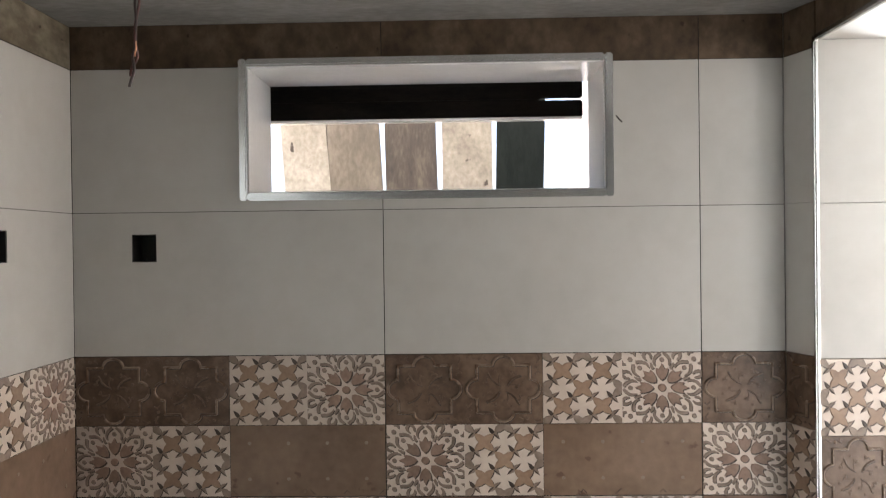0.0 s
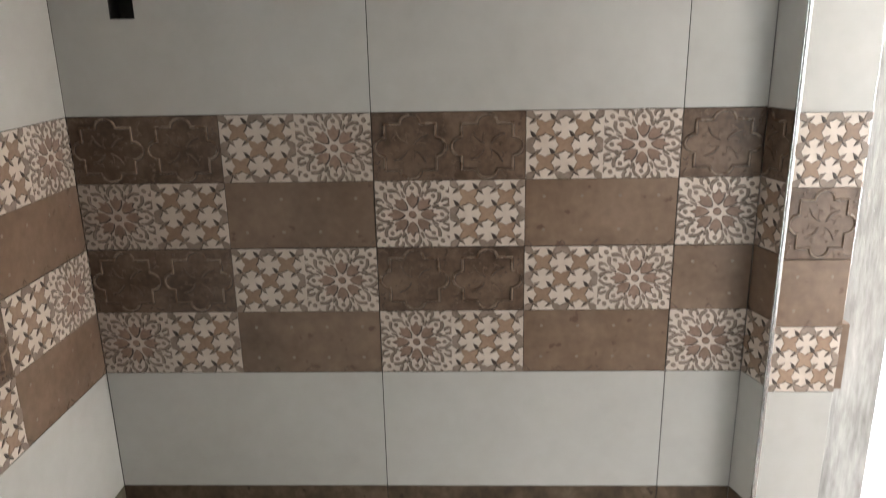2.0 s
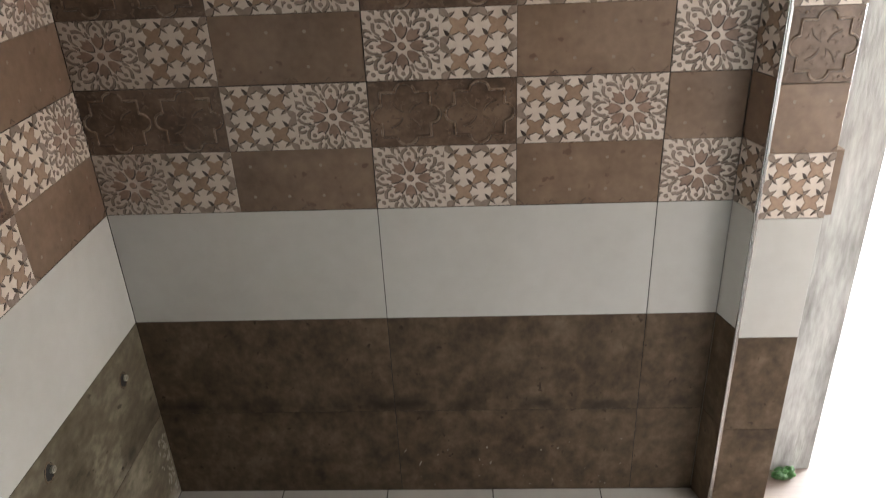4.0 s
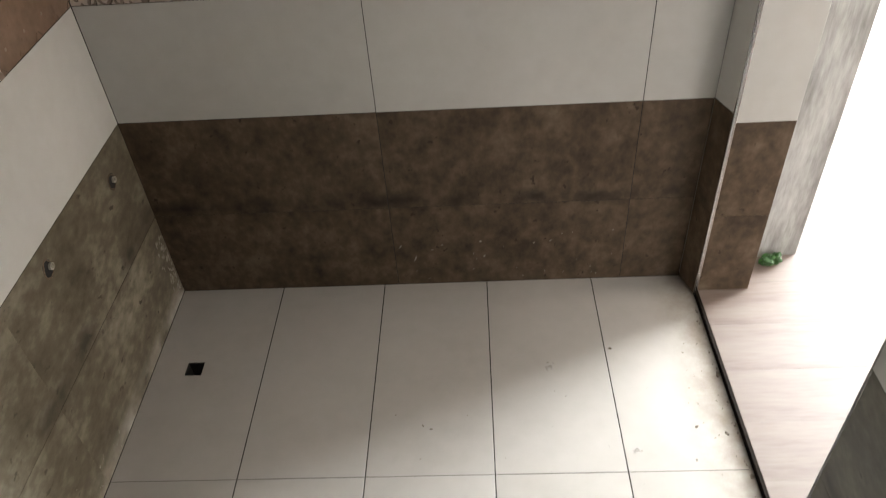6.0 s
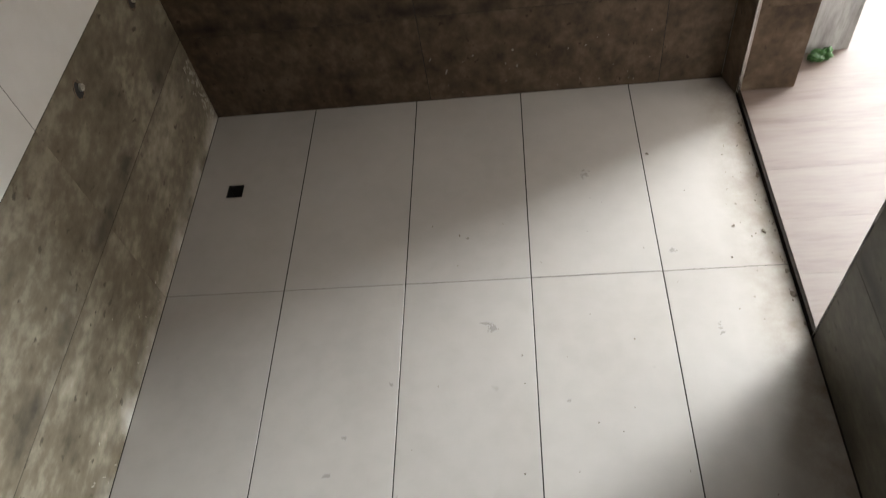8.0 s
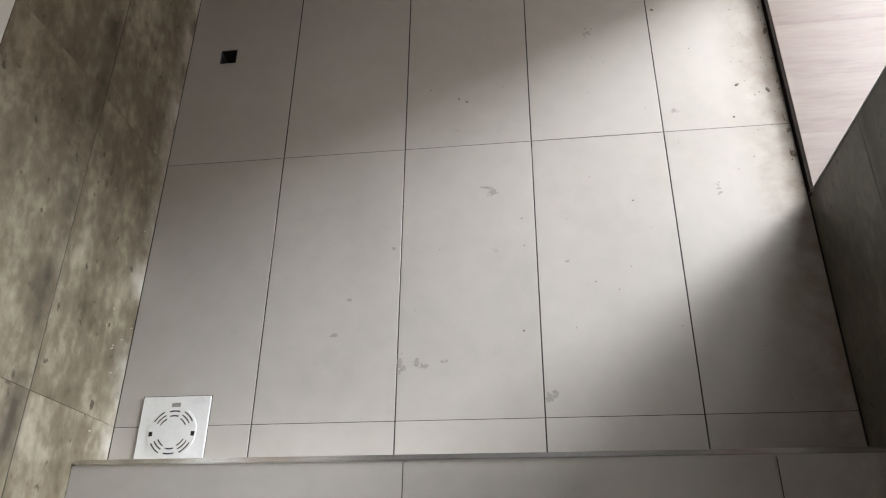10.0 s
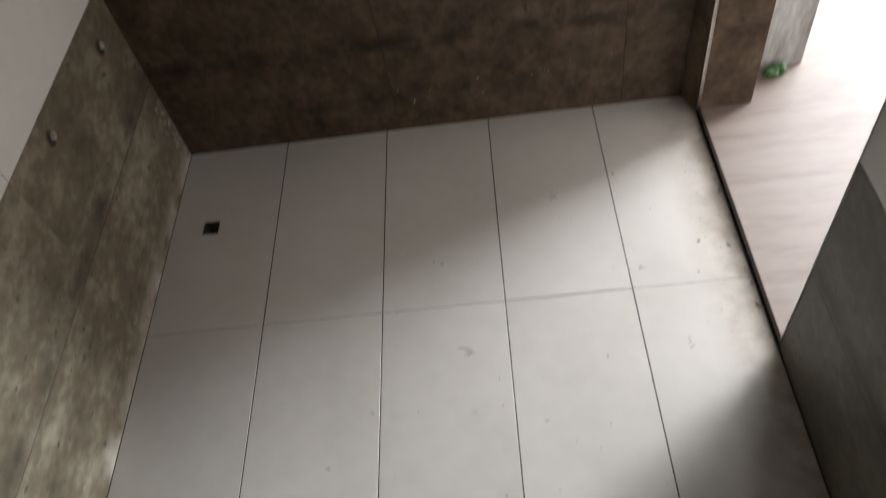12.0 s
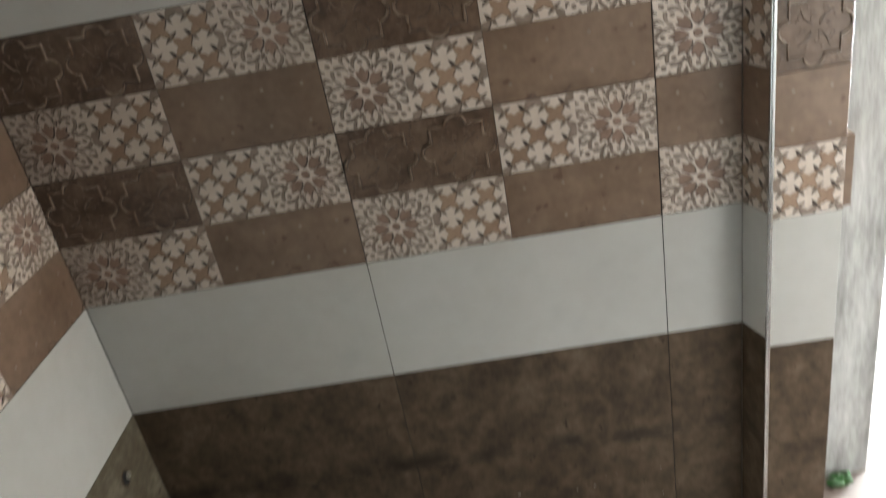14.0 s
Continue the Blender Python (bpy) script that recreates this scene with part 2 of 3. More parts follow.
def box(name, x0, x1, y0, y1, z0, z1, m, bev=0.0):
    bm = bmesh.new()
    bmesh.ops.create_cube(bm, size=1)
    for v in bm.verts:
        v.co = Vector(((x0 + x1) / 2 + v.co.x * (x1 - x0), (y0 + y1) / 2 + v.co.y * (y1 - y0), (z0 + z1) / 2 + v.co.z * (z1 - z0)))
    if bev:
        bmesh.ops.bevel(bm, geom=bm.edges[:], offset=bev, segments=2, affect="EDGES")
    return bm_mesh(name, bm, m)


def slab(name, w, h, t, holes, m):
    """A slab in its own u, v plane, face at n = 0 and back at n = -t, with rectangular holes (u0, u1, v0, v1) through it."""
    us = sorted({0, w, *(c for o in holes for c in o[:2])})
    vs = sorted({0, h, *(c for o in holes for c in o[2:])})
    us, vs = [u for u in us if 0 <= u <= w], [v for v in vs if 0 <= v <= h]
    solid = lambda i, j: 0 <= i < len(us) - 1 and 0 <= j < len(vs) - 1 and not any(
        o[0] < (us[i] + us[i + 1]) / 2 < o[1] and o[2] < (vs[j] + vs[j + 1]) / 2 < o[3] for o in holes)
    bm = bmesh.new()
    pts = {}

    def p(i, j, k):
        if (i, j, k) not in pts:
            pts[i, j, k] = bm.verts.new((us[i], vs[j], -t * k))
        return pts[i, j, k]
    for i in range(len(us) - 1):
        for j in range(len(vs) - 1):
            if not solid(i, j):
                continue
            bm.faces.new((p(i, j, 0), p(i + 1, j, 0), p(i + 1, j + 1, 0), p(i, j + 1, 0)))
            bm.faces.new((p(i, j + 1, 1), p(i + 1, j + 1, 1), p(i + 1, j, 1), p(i, j, 1)))
            if not solid(i - 1, j):
                bm.faces.new((p(i, j, 1), p(i, j, 0), p(i, j + 1, 0), p(i, j + 1, 1)))
            if not solid(i + 1, j):
                bm.faces.new((p(i + 1, j, 0), p(i + 1, j, 1), p(i + 1, j + 1, 1), p(i + 1, j + 1, 0)))
            if not solid(i, j - 1):
                bm.faces.new((p(i, j, 0), p(i, j, 1), p(i + 1, j, 1), p(i + 1, j, 0)))
            if not solid(i, j + 1):
                bm.faces.new((p(i, j + 1, 1), p(i, j + 1, 0), p(i + 1, j + 1, 0), p(i + 1, j + 1, 1)))
    return bm_mesh(name, bm, m)


def face_frame(origin, u, n):
    """The pose of a face: u along it, v upwards, n out of it."""
    u, n = Vector(u).normalized(), Vector(n).normalized()
    v = n.cross(u)
    return Matrix.Translation(origin) @ Matrix((u, v, n)).transposed().to_4x4()


TILES = {}


def tile_mesh(w, h, m, holes=()):
    key = (round(w, 4), round(h, 4), m.name, tuple(holes))
    if key not in TILES:
        if holes:
            TILES[key] = slab("tile", w, h, 0.009, list(holes), m)
        else:
            c, t = 0.0003, 0.009
            vs = [(0, 0, -t), (w, 0, -t), (w, h, -t), (0, h, -t), (0, 0, -c), (w, 0, -c), (w, h, -c), (0, h, -c),
                  (c, c, 0), (w - c, c, 0), (w - c, h - c, 0), (c, h - c, 0)]
            fs = [(0, 1, 5, 4), (1, 2, 6, 5), (2, 3, 7, 6), (3, 0, 4, 7), (4, 5, 9, 8), (5, 6, 10, 9), (6, 7, 11, 10), (7, 4, 8, 11), (8, 9, 10, 11), (3, 2, 1, 0)]
            TILES[key] = mesh_of("tile", vs, fs, m)
    return TILES[key]


def lay(parent, fr, u0, u1, v0, v1, m, holes=(), gu=0.0019, gv=0.0012, name="tile"):
    """One tile on the face fr between those lines, with half a joint left free all round; it sits a hair uneven."""
    if m in (M_BROWN, M_HAZE, M_OLIVE):
        gu, gv = (0.0018, 0.0014) if m != M_HAZE else (0.0006, 0.0022)
    u0, u1, v0, v1 = u0 + gu / 2, u1 - gu / 2, v0 + gv / 2, v1 - gv / 2
    hs = tuple((max(0, a - u0), min(u1 - u0, b - u0), max(0, c - v0), min(v1 - v0, d - v0)) for a, b, c, d in holes if a < u1 and b > u0 and c < v1 and d > v0)
    return part(name, tile_mesh(u1 - u0, v1 - v0, m, hs), parent, m=parent.matrix_basis.inverted() @ fr @ Matrix.Translation((u0, v0, random.uniform(-0.0003, 0.0003))))


# ---- relief of the decor tiles, drawn in a unit cell ----
def arc(cx, cy, r, a0, a1, k=8):
    return [(cx + r * math.cos(radians(a0 + (a1 - a0) * i / k)), cy + r * math.sin(radians(a0 + (a1 - a0) * i / k))) for i in range(k + 1)]


def stroke(pts, w0, w1=None):
    """A band along the points that goes from one width to the other."""
    w1 = w0 if w1 is None else w1
    lft, rgt = [], []
    for i, p in enumerate(pts):
        a, b = Vector(pts[max(i - 1, 0)]), Vector(pts[min(i + 1, len(pts) - 1)])
        d = (b - a).normalized()
        w = (w0 + (w1 - w0) * i / (len(pts) - 1)) / 2
        lft.append((p[0] - d.y * w, p[1] + d.x * w)), rgt.append((p[0] + d.y * w, p[1] - d.x * w))
    return lft + rgt[::-1]


def turned(pts, deg, c=(0.5, 0.5)):
    s, k = math.sin(radians(deg)), math.cos(radians(deg))
    return [(c[0] + x * k - y * s, c[1] + x * s + y * k) for x, y in pts]


def clip(poly, x0, x1, y0, y1):
    for ax, lim, sg in ((0, x0, 1), (0, x1, -1), (1, y0, 1), (1, y1, -1)):
        out = []
        for i, p in enumerate(poly):
            q = poly[i - 1]
            pin, qin = (p[ax] - lim) * sg >= 0, (q[ax] - lim) * sg >= 0
            if pin != qin:
                f = (lim - q[ax]) / (p[ax] - q[ax])
                out.append((q[0] + (p[0] - q[0]) * f, q[1] + (p[1] - q[1]) * f))
            if pin:
                out.append(p)
        poly = out
        if len(poly) < 3:
            return []
    return poly


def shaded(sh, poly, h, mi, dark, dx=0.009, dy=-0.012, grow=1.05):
    """A raised shape; a dark glaze line paints its shadow along the lower edge."""
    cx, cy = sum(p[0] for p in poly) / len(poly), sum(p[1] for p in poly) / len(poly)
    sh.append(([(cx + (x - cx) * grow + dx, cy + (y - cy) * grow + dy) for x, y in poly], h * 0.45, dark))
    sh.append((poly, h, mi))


def flower():
    """Rosette: eight pointed petals round a boss, a ring of pointed arches with a dot in each, leaves and dots out to the corners."""
    sh = []
    shaded(sh, arc(0.5, 0.5, 0.044, 0, 337.5, 15), 0.0018, 0, 1)
    half = [(0.135, 0.030), (0.175, 0.054), (0.215, 0.066), (0.278, 0.076), (0.256, 0.038), (0.272, 0.025)]      # one side of a petal with three tips
    petal = [(0.110, 0)] + [(x, -y) for x, y in half] + [(0.338, 0)] + half[::-1]
    for k in range(8):
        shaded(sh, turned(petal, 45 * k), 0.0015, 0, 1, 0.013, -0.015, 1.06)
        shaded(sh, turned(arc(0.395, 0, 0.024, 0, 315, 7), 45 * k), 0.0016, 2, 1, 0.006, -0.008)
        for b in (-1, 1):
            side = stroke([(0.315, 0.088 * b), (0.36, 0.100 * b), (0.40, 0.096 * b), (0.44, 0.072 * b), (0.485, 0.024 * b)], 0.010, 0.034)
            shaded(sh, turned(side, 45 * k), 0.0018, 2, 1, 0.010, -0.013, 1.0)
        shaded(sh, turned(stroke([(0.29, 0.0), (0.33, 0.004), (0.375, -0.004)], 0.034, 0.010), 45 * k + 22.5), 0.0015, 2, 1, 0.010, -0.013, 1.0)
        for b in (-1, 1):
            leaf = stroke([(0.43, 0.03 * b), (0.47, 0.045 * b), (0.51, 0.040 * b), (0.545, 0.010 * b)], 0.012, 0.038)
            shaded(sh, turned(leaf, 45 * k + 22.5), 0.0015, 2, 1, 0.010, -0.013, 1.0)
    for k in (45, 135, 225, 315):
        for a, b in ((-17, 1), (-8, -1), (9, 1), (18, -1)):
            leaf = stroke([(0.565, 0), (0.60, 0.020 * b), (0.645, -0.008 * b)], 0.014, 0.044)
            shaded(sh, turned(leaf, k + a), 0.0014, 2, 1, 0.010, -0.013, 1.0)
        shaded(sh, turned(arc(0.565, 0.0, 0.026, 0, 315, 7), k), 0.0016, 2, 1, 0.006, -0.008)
    return sh, [M_PETAL, M_STROKE_SHADE, M_GREYLEAF]


def lattice():
    """Pale four-lobed blossoms in a net of broad brown stars joined by slanting bands."""
    star = []
    for k in range(4):
        a = 90 * k
        star += [(0.070 * math.cos(radians(a)), 0.070 * math.sin(radians(a))), *turned([(0.098, -0.040), (0.132, -0.022), (0.172, 0), (0.132, 0.022), (0.098, 0.040)], a + 45, (0, 0))]
    sh = []
    for i in range(4):
        for j in range(4):
            c = (0.125 + i * 0.25, 0.125 + j * 0.25)
            a = 45 if (i + j) % 2 == 0 else -45
            sh.append((turned(stroke([(-0.10, 0), (0.10, 0)], 0.040), a, c), 0.0009, 0))
            for b in (-1, 1):
                mi = 1 if a > 0 else 2
                sh.append((turned([(-0.014 * b, 0.004 * b), (-0.004 * b, 0.060 * b), (0.006 * b, 0.118 * b), (0.018 * b, 0.055 * b), (0.020 * b, 0.004 * b)], a, c), 0.0013, 1))
                sh.append((turned([(-0.024 * b, 0.006 * b), (-0.019 * b, 0.050 * b), (0.0, 0.104 * b), (0.002 * b, 0.050 * b), (0.004 * b, 0.006 * b)], a, c), 0.0017, mi if b > 0 else 2))
    for i in range(5):
        for j in range(5):
            if (i + j) % 2 == 0:
                inner = 0 < i < 4 and 0 < j < 4
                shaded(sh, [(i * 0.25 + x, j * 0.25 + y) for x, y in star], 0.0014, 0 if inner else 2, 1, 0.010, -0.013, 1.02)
    return sh, [M_STAR, M_STROKE_SHADE, M_GREYLEAF]


def moulding():
    """A square with round lobes, as a raised line, and sprigs inside."""
    a, r, w = 0.335, 0.135, 0.019
    line = []
    for k in range(4):
        line += turned([(a, -a), (a, -r), *[(a + r * 0.95 * math.sin(radians(q)), -r * math.cos(radians(q))) for q in range(15, 180, 15)], (a, r)], 90 * k)
    line.append(line[0])
    sh = []
    for i in range(len(line) - 1):
        seg = stroke([line[i], line[i + 1]], w)
        # The offset dark copy paints the ridge's shadow to its lower right.
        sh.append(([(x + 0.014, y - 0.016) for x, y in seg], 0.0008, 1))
        sh.append((seg, 0.0034, 0 if (i // 3) % 4 != 2 else 2))
    for k in range(4):
        sprig = turned(stroke([(0.05, 0.04), (0.08, 0.10), (0.13, 0.15), (0.22, 0.19)], 0.006, 0.015), 90 * k)
        # A painted shadow under the sprig, offset the same way.
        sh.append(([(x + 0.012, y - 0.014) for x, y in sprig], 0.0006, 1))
        sh.append((sprig, 0.0015, 2))
        sh.append((turned(stroke([(0.05, 0.05), (0.13, 0.06), (0.20, 0.045)], 0.010, 0.020), 90 * k), 0.0006, 2))
        sh.append((turned(arc(0.17, 0.02, 0.018, 0, 315, 7), 90 * k), 0.0008, 2))
        sh.append((turned(arc(0.25, 0.10, 0.014, 0, 315, 7), 90 * k), 0.0008, 2))
        sh.append((turned(arc(0.10, 0.24, 0.016, 0, 315, 7), 90 * k), 0.0008, 2))
        sh.append((turned(stroke([(0.09, 0.20), (0.14, 0.22), (0.17, 0.19)], 0.014, 0.02), 90 * k), 0.0008, 2))
        sh.append((turned(stroke([(0.42, 0.36), (0.46, 0.42), (0.44, 0.47)], 0.018, 0.03), 90 * k), 0.0008, 2))
        sh.append((turned(stroke([(0.40, 0.20), (0.44, 0.25), (0.47, 0.22)], 0.014, 0.024), 90 * k), 0.0008, 2))
        sh.append((turned(arc(0.42, 0.30, 0.016, 0, 315, 7), 90 * k), 0.0014, 2))
    return sh, [M_RIDGE, M_STROKE_SHADE, M_DARK]


def dots():
    """Two rows of small pale dots and faint scratched corners."""
    sh = [(arc(x, y, 0.022, 0, 315, 7), 0.0006, 0) for x in (0.25, 0.75) for y in (0.25, 0.75)]
    sh += [(stroke([(0.02, 0.10), (0.10, 0.02)], 0.014), 0.0008, 1), (stroke([(0.90, 0.02), (0.98, 0.10)], 0.014), 0.0008, 1),
           (stroke([(0.46, 0.04), (0.5, 0.09), (0.54, 0.04)], 0.014), 0.0008, 1)]
    return sh, [M_DOT, M_DARK]


RELIEF = {"flower": flower, "lattice": lattice, "moulding": moulding, "dots": dots}
GROUND = {"flower": M_CREAM, "lattice": M_CREAM, "moulding": M_DARK, "dots": M_PLAIN}
CELLS = {}


def relief_mesh(kind, cw, ch, x0, x1):
    key = (kind, round(cw, 4), round(ch, 4), x0, x1)
    if key not in CELLS:
        shapes, mats = RELIEF[kind]()
        vs, fs, idx = [], [], []
        for poly, hgt, mi in shapes:
            poly = clip(poly, x0 + 0.004, x1 - 0.004, 0.004, 0.996)
            if len(poly) < 3:
                continue
            if sum(p[0] * q[1] - q[0] * p[1] for p, q in zip(poly, poly[1:] + poly[:1])) < 0:
                poly = poly[::-1]
            b, k = len(vs), len(poly)
            foot = []
            for i in range(k):
                (ax, ay), (px, py), (bx, by) = [((q[0] - x0) * cw, q[1] * ch) for q in (poly[i - 1], poly[i], poly[(i + 1) % k])]
                n1, n2 = Vector((py - ay, ax - px)), Vector((by - py, px - bx))
                d = (n1.normalized() + n2.normalized()) * 0.5 * (hgt + 0.001) * 0.8
                foot.append((min(max(px + d.x, 0.0004), (x1 - x0) * cw - 0.0004), min(max(py + d.y, 0.0004), ch - 0.0004), -0.001))
            vs += foot + [((x - x0) * cw, y * ch, hgt) for x, y in poly]
            fs.append(tuple(range(b + k, b + 2 * k)))
            fs += [(b + i, b + (i + 1) % k, b + k + (i + 1) % k, b + k + i) for i in range(k)]
            idx += [mi] * (k + 1)
        CELLS[key] = mesh_of(kind + "_relief", vs, fs, mats, idx)
    return CELLS[key]


def decor(parent, fr, u0, v0, rows, cw, chs, x0=0.0, x1=1.0):
    """A decor tile: rows from the top down, each a list of cells, on a ground of that cell's colour, with its relief on it. x0, x1: the share of an only cell that is kept."""
    ch = sum(chs)
    n = len(rows[0])
    w = cw * n * (x1 - x0) if n == 1 else cw * n
    g = 0.0011
    vs, fs, idx, mats = [], [], [], [M_CREAM, M_DARK, M_PLAIN]
    v = ch
    for cells, h in zip(rows, chs):
        i = 0
        while i < n:
            j = i
            while j < n and GROUND[cells[j]] == GROUND[cells[i]]:
                j += 1
            a, b = (i * cw + (g if i == 0 else 0.0003), j * cw - (g if j == n else 0.0003)) if n > 1 else (g, w - g)
            c, d = v - h + (g if v - h < 0.001 else 0.0004), v - (g if v == ch else 0.0004)
            k, e = len(vs), 0.0008
            vs += [(a, c, -0.009), (b, c, -0.009), (b, d, -0.009), (a, d, -0.009), (a, c, -e), (b, c, -e), (b, d, -e), (a, d, -e),
                   (a + e, c + e, 0), (b - e, c + e, 0), (b - e, d - e, 0), (a + e, d - e, 0)]
            q = [(0, 1, 5, 4), (1, 2, 6, 5), (2, 3, 7, 6), (3, 0, 4, 7), (4, 5, 9, 8), (5, 6, 10, 9), (6, 7, 11, 10), (7, 4, 8, 11), (8, 9, 10, 11)]
            fs += [tuple(k + x for x in f) for f in q]
            idx += [mats.index(GROUND[cells[i]])] * len(q)
            i = j
        v -= h
    key = ("decor", tuple(map(tuple, rows)), round(cw, 4), tuple(chs), x0, x1)
    if key not in TILES:
        TILES[key] = mesh_of("decor_tile", vs, fs, mats, idx)
    t = part("decor_tile", TILES[key], parent, m=parent.matrix_basis.inverted() @ fr @ Matrix.Translation((u0, v0, random.uniform(-0.0003, 0.0003))))
    v = ch
    for cells, h in zip(rows, chs):
        v -= h
        for i, kind in enumerate(cells):
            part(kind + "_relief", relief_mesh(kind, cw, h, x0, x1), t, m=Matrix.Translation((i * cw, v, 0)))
    return t


# ---- plan ----
W = 0.642                      # a wall tile's width with its joint
CW = W / 4                     # a decor cell's width
ROWS = [0, 0.284, 0.579, 0.879, 1.176, 1.467, 1.763, 2.058, 2.147]
UP, LOW = [0.144, 0.147], [0.148, 0.149]      # heights of the decor rows, from the top down
CEIL = 2.147
XR, XT, YT, YN = 1.453, 1.478, -0.080, -0.826   # back right corner, door edge trim, far and near jamb
KZ, KY = 0.115, -1.376         # step: height and front edge
HEAD = 2.072                   # underside of the door head
FULL = [["moulding", "moulding", "lattice", "flower"], ["flower", "lattice", "dots", "dots"]]


def row_material(k, brown=None):
    return (brown or M_BROWN) if k in (0, 1, 7) else M_WHITE


def tile_wall(parent, fr, cuts, holes=(), decor_cells=None, brown=None):
    """Tiles between the upright lines in cuts, row upon row, with two rows of decor tiles at waist height."""
    for k in range(8):
        v0, v1 = ROWS[k], ROWS[k + 1]
        for i in range(len(cuts) - 1):
            u0, u1 = cuts[i], cuts[i + 1]
            if k in (3, 4):
                if decor_cells:
                    rows = decor_cells(k, i)
                    if rows:
                        x1 = 1.0
                        decor(parent, fr, u0, v0, rows, (u1 - u0) / len(rows[0]), UP if k == 4 else LOW)
                continue
            lay(parent, fr, u0, u1, v0, v1, row_material(k, brown), holes)


WIN = (0.362, 1.098, 1.797, 2.062)     # the window's clear opening
BOX1 = (0.123, 0.174, 1.661, 1.718)    # switch box hole in the back wall
BOX2 = (-0.283, -0.223, 1.667, 1.724)  # and in the left wall, along y

# floors
floor_fr = face_frame((0, 0, 0), (1, 0, 0), (0, 0, 1))
HOLE = (0.089, 0.134, -0.324, -0.279)
DRAIN = (0.057, 0.208, -1.372, -1.226)
floor = thing("floor", slab("floor", 1.9, 3.0, 0.12, [(HOLE[0] + 0.2, HOLE[1] + 0.2, HOLE[2] + 2.75, HOLE[3] + 2.75)], M_GROUT), "dark mortar bed under pale matt floor tiles", "floor", kind="structure",
              m=floor_fr @ Matrix.Translation((-0.2, -2.75, -0.0005)))
step_floor = thing("step", box("step", 0.0, XT, YB, KY - 0.012, -0.004, KZ - 0.0014, M_GROUT), "raised step clad in pale matt tiles", "step", kind="structure")

# walls
back_fr = face_frame((0, 0, 0), (1, 0, 0), (0, -1, 0))
wall_back = thing("wall_north", slab("wall_north", 1.652, 2.5, 0.184, [(WIN[0] + 0.2, WIN[1] + 0.2, WIN[2], WIN[3]), (BOX1[0] + 0.2, BOX1[1] + 0.2, BOX1[2], BOX1[3])], M_GROUT),
                  "tiled back wall with a high window", "wall", kind="structure", m=back_fr @ Matrix.Translation((-0.2, 0, -0.0009)))
left_fr = face_frame((0, 0, 0), (0, 1, 0), (1, 0, 0))
wall_left = thing("wall_west", slab("wall_west", 2.9, 2.5, 0.2, [(BOX2[0] + 2.9, BOX2[1] + 2.9, BOX2[2], BOX2[3])], M_GROUT), "tiled side wall with two pipe stubs", "wall", kind="structure",
                  m=left_fr @ Matrix.Translation((-2.9, 0, -0.0009)))
near_fr = face_frame((XT + 0.002, YN, 0), (0, -1, 0), (-1, 0, 0))
wall_near = thing("wall_east", slab("wall_east", 1.9, 2.5, 0.3, [], M_GROUT), "tiled wall beside the doorway", "wall", kind="structure", m=near_fr @ Matrix.Translation((0, 0, -0.0009)))
# Unseen closing wall; its dark grey is chosen to deepen the near shade.
wall_behind = thing("wall_south", box("wall_south", -0.2, 1.70, YB - 0.2, YB, -0.1, 2.7, M_CONC), "unseen grey closing wall, kept dark to cut bounce light", "wall", kind="structure")
ceiling = thing("ceiling", box("ceiling", -0.2, 1.80, -2.9, 0.19, CEIL, CEIL + 0.15, M_CONC), "bare grey concrete ceiling with stains", "ceiling", kind="structure")
# far jamb of the doorway: a short return, a tiled face, then splayed raw render
pier_v = [(XR + 0.004, -0.004), (XT + 0.004, YT + 0.008), (1.621, YT + 0.008), (1.621, 0.048), (1.700, 0.051), (1.798, 0.057), (1.798, 0.19), (XR + 0.004, 0.19)]


def prism(name, pts, z0, z1, m):
    k = len(pts)
    vs = [(x, y, z0) for x, y in pts] + [(x, y, z1) for x, y in pts]
    fs = [tuple(range(k))[::-1], tuple(range(k, 2 * k))] + [(i, (i + 1) % k, k + (i + 1) % k, k + i) for i in range(k)]
    return mesh_of(name, vs, fs, m)


pier = thing("door_jamb", prism("door_jamb", pier_v, -0.1, CEIL, M_RENDER), "rough grey cement render of the door jamb", "wall", kind="structure")
header = thing("door_head", box("door_head", XT + 0.010, 1.798, YN, YT + 0.008, HEAD + 0.008, CEIL, M_RENDER), "head above the doorway", "wall", kind="structure")

# next room
thing("floor_next_room", box("floor_next_room", 1.4875, 5.6, YB, 4.0, -0.1, -0.012, M_GROUT), "bed under pale wood-look planks", "floor", kind="structure")
thing("wall_next_room", slab("wall_next_room", 4.0, 2.7, 0.2, [(1.2, 3.6, 0.05, 2.4)], M_LIME), "white wall with a wide bright opening", "wall", kind="structure",
      m=face_frame((1.8, 4.0, 0), (1, 0, 0), (0, -1, 0)))
# The second, smaller hole is unseen, cut only for the side fill lamp.
thing("wall_next_room_end", slab("wall_next_room_end", 6.9, 2.7, 0.2, [(0.05, 2.45, 0.05, 2.4), (3.7, 5.1, 0.5, 1.8)], M_LIME), "white wall with a wide balcony opening", "wall", kind="structure",
      m=face_frame((5.6, 4.0, 0), (0, -1, 0), (-1, 0, 0)))
# Unseen wall; its opening is added to let the south fill in.
thing("wall_next_room_south", slab("wall_next_room_south", 4.1, 2.7, 0.2, [(0.8, 2.4, 0.6, 1.9)], M_LIME), "unseen white wall with an opening added for fill light", "wall", kind="structure",
      m=face_frame((5.8, YB, 0), (-1, 0, 0), (0, 1, 0)))
thing("wall_next_room_side", box("wall_next_room_side", 1.62, 1.797, 0.192, 4.2, -0.1, 2.7, M_LIME), "plain white wall", "wall", kind="structure")
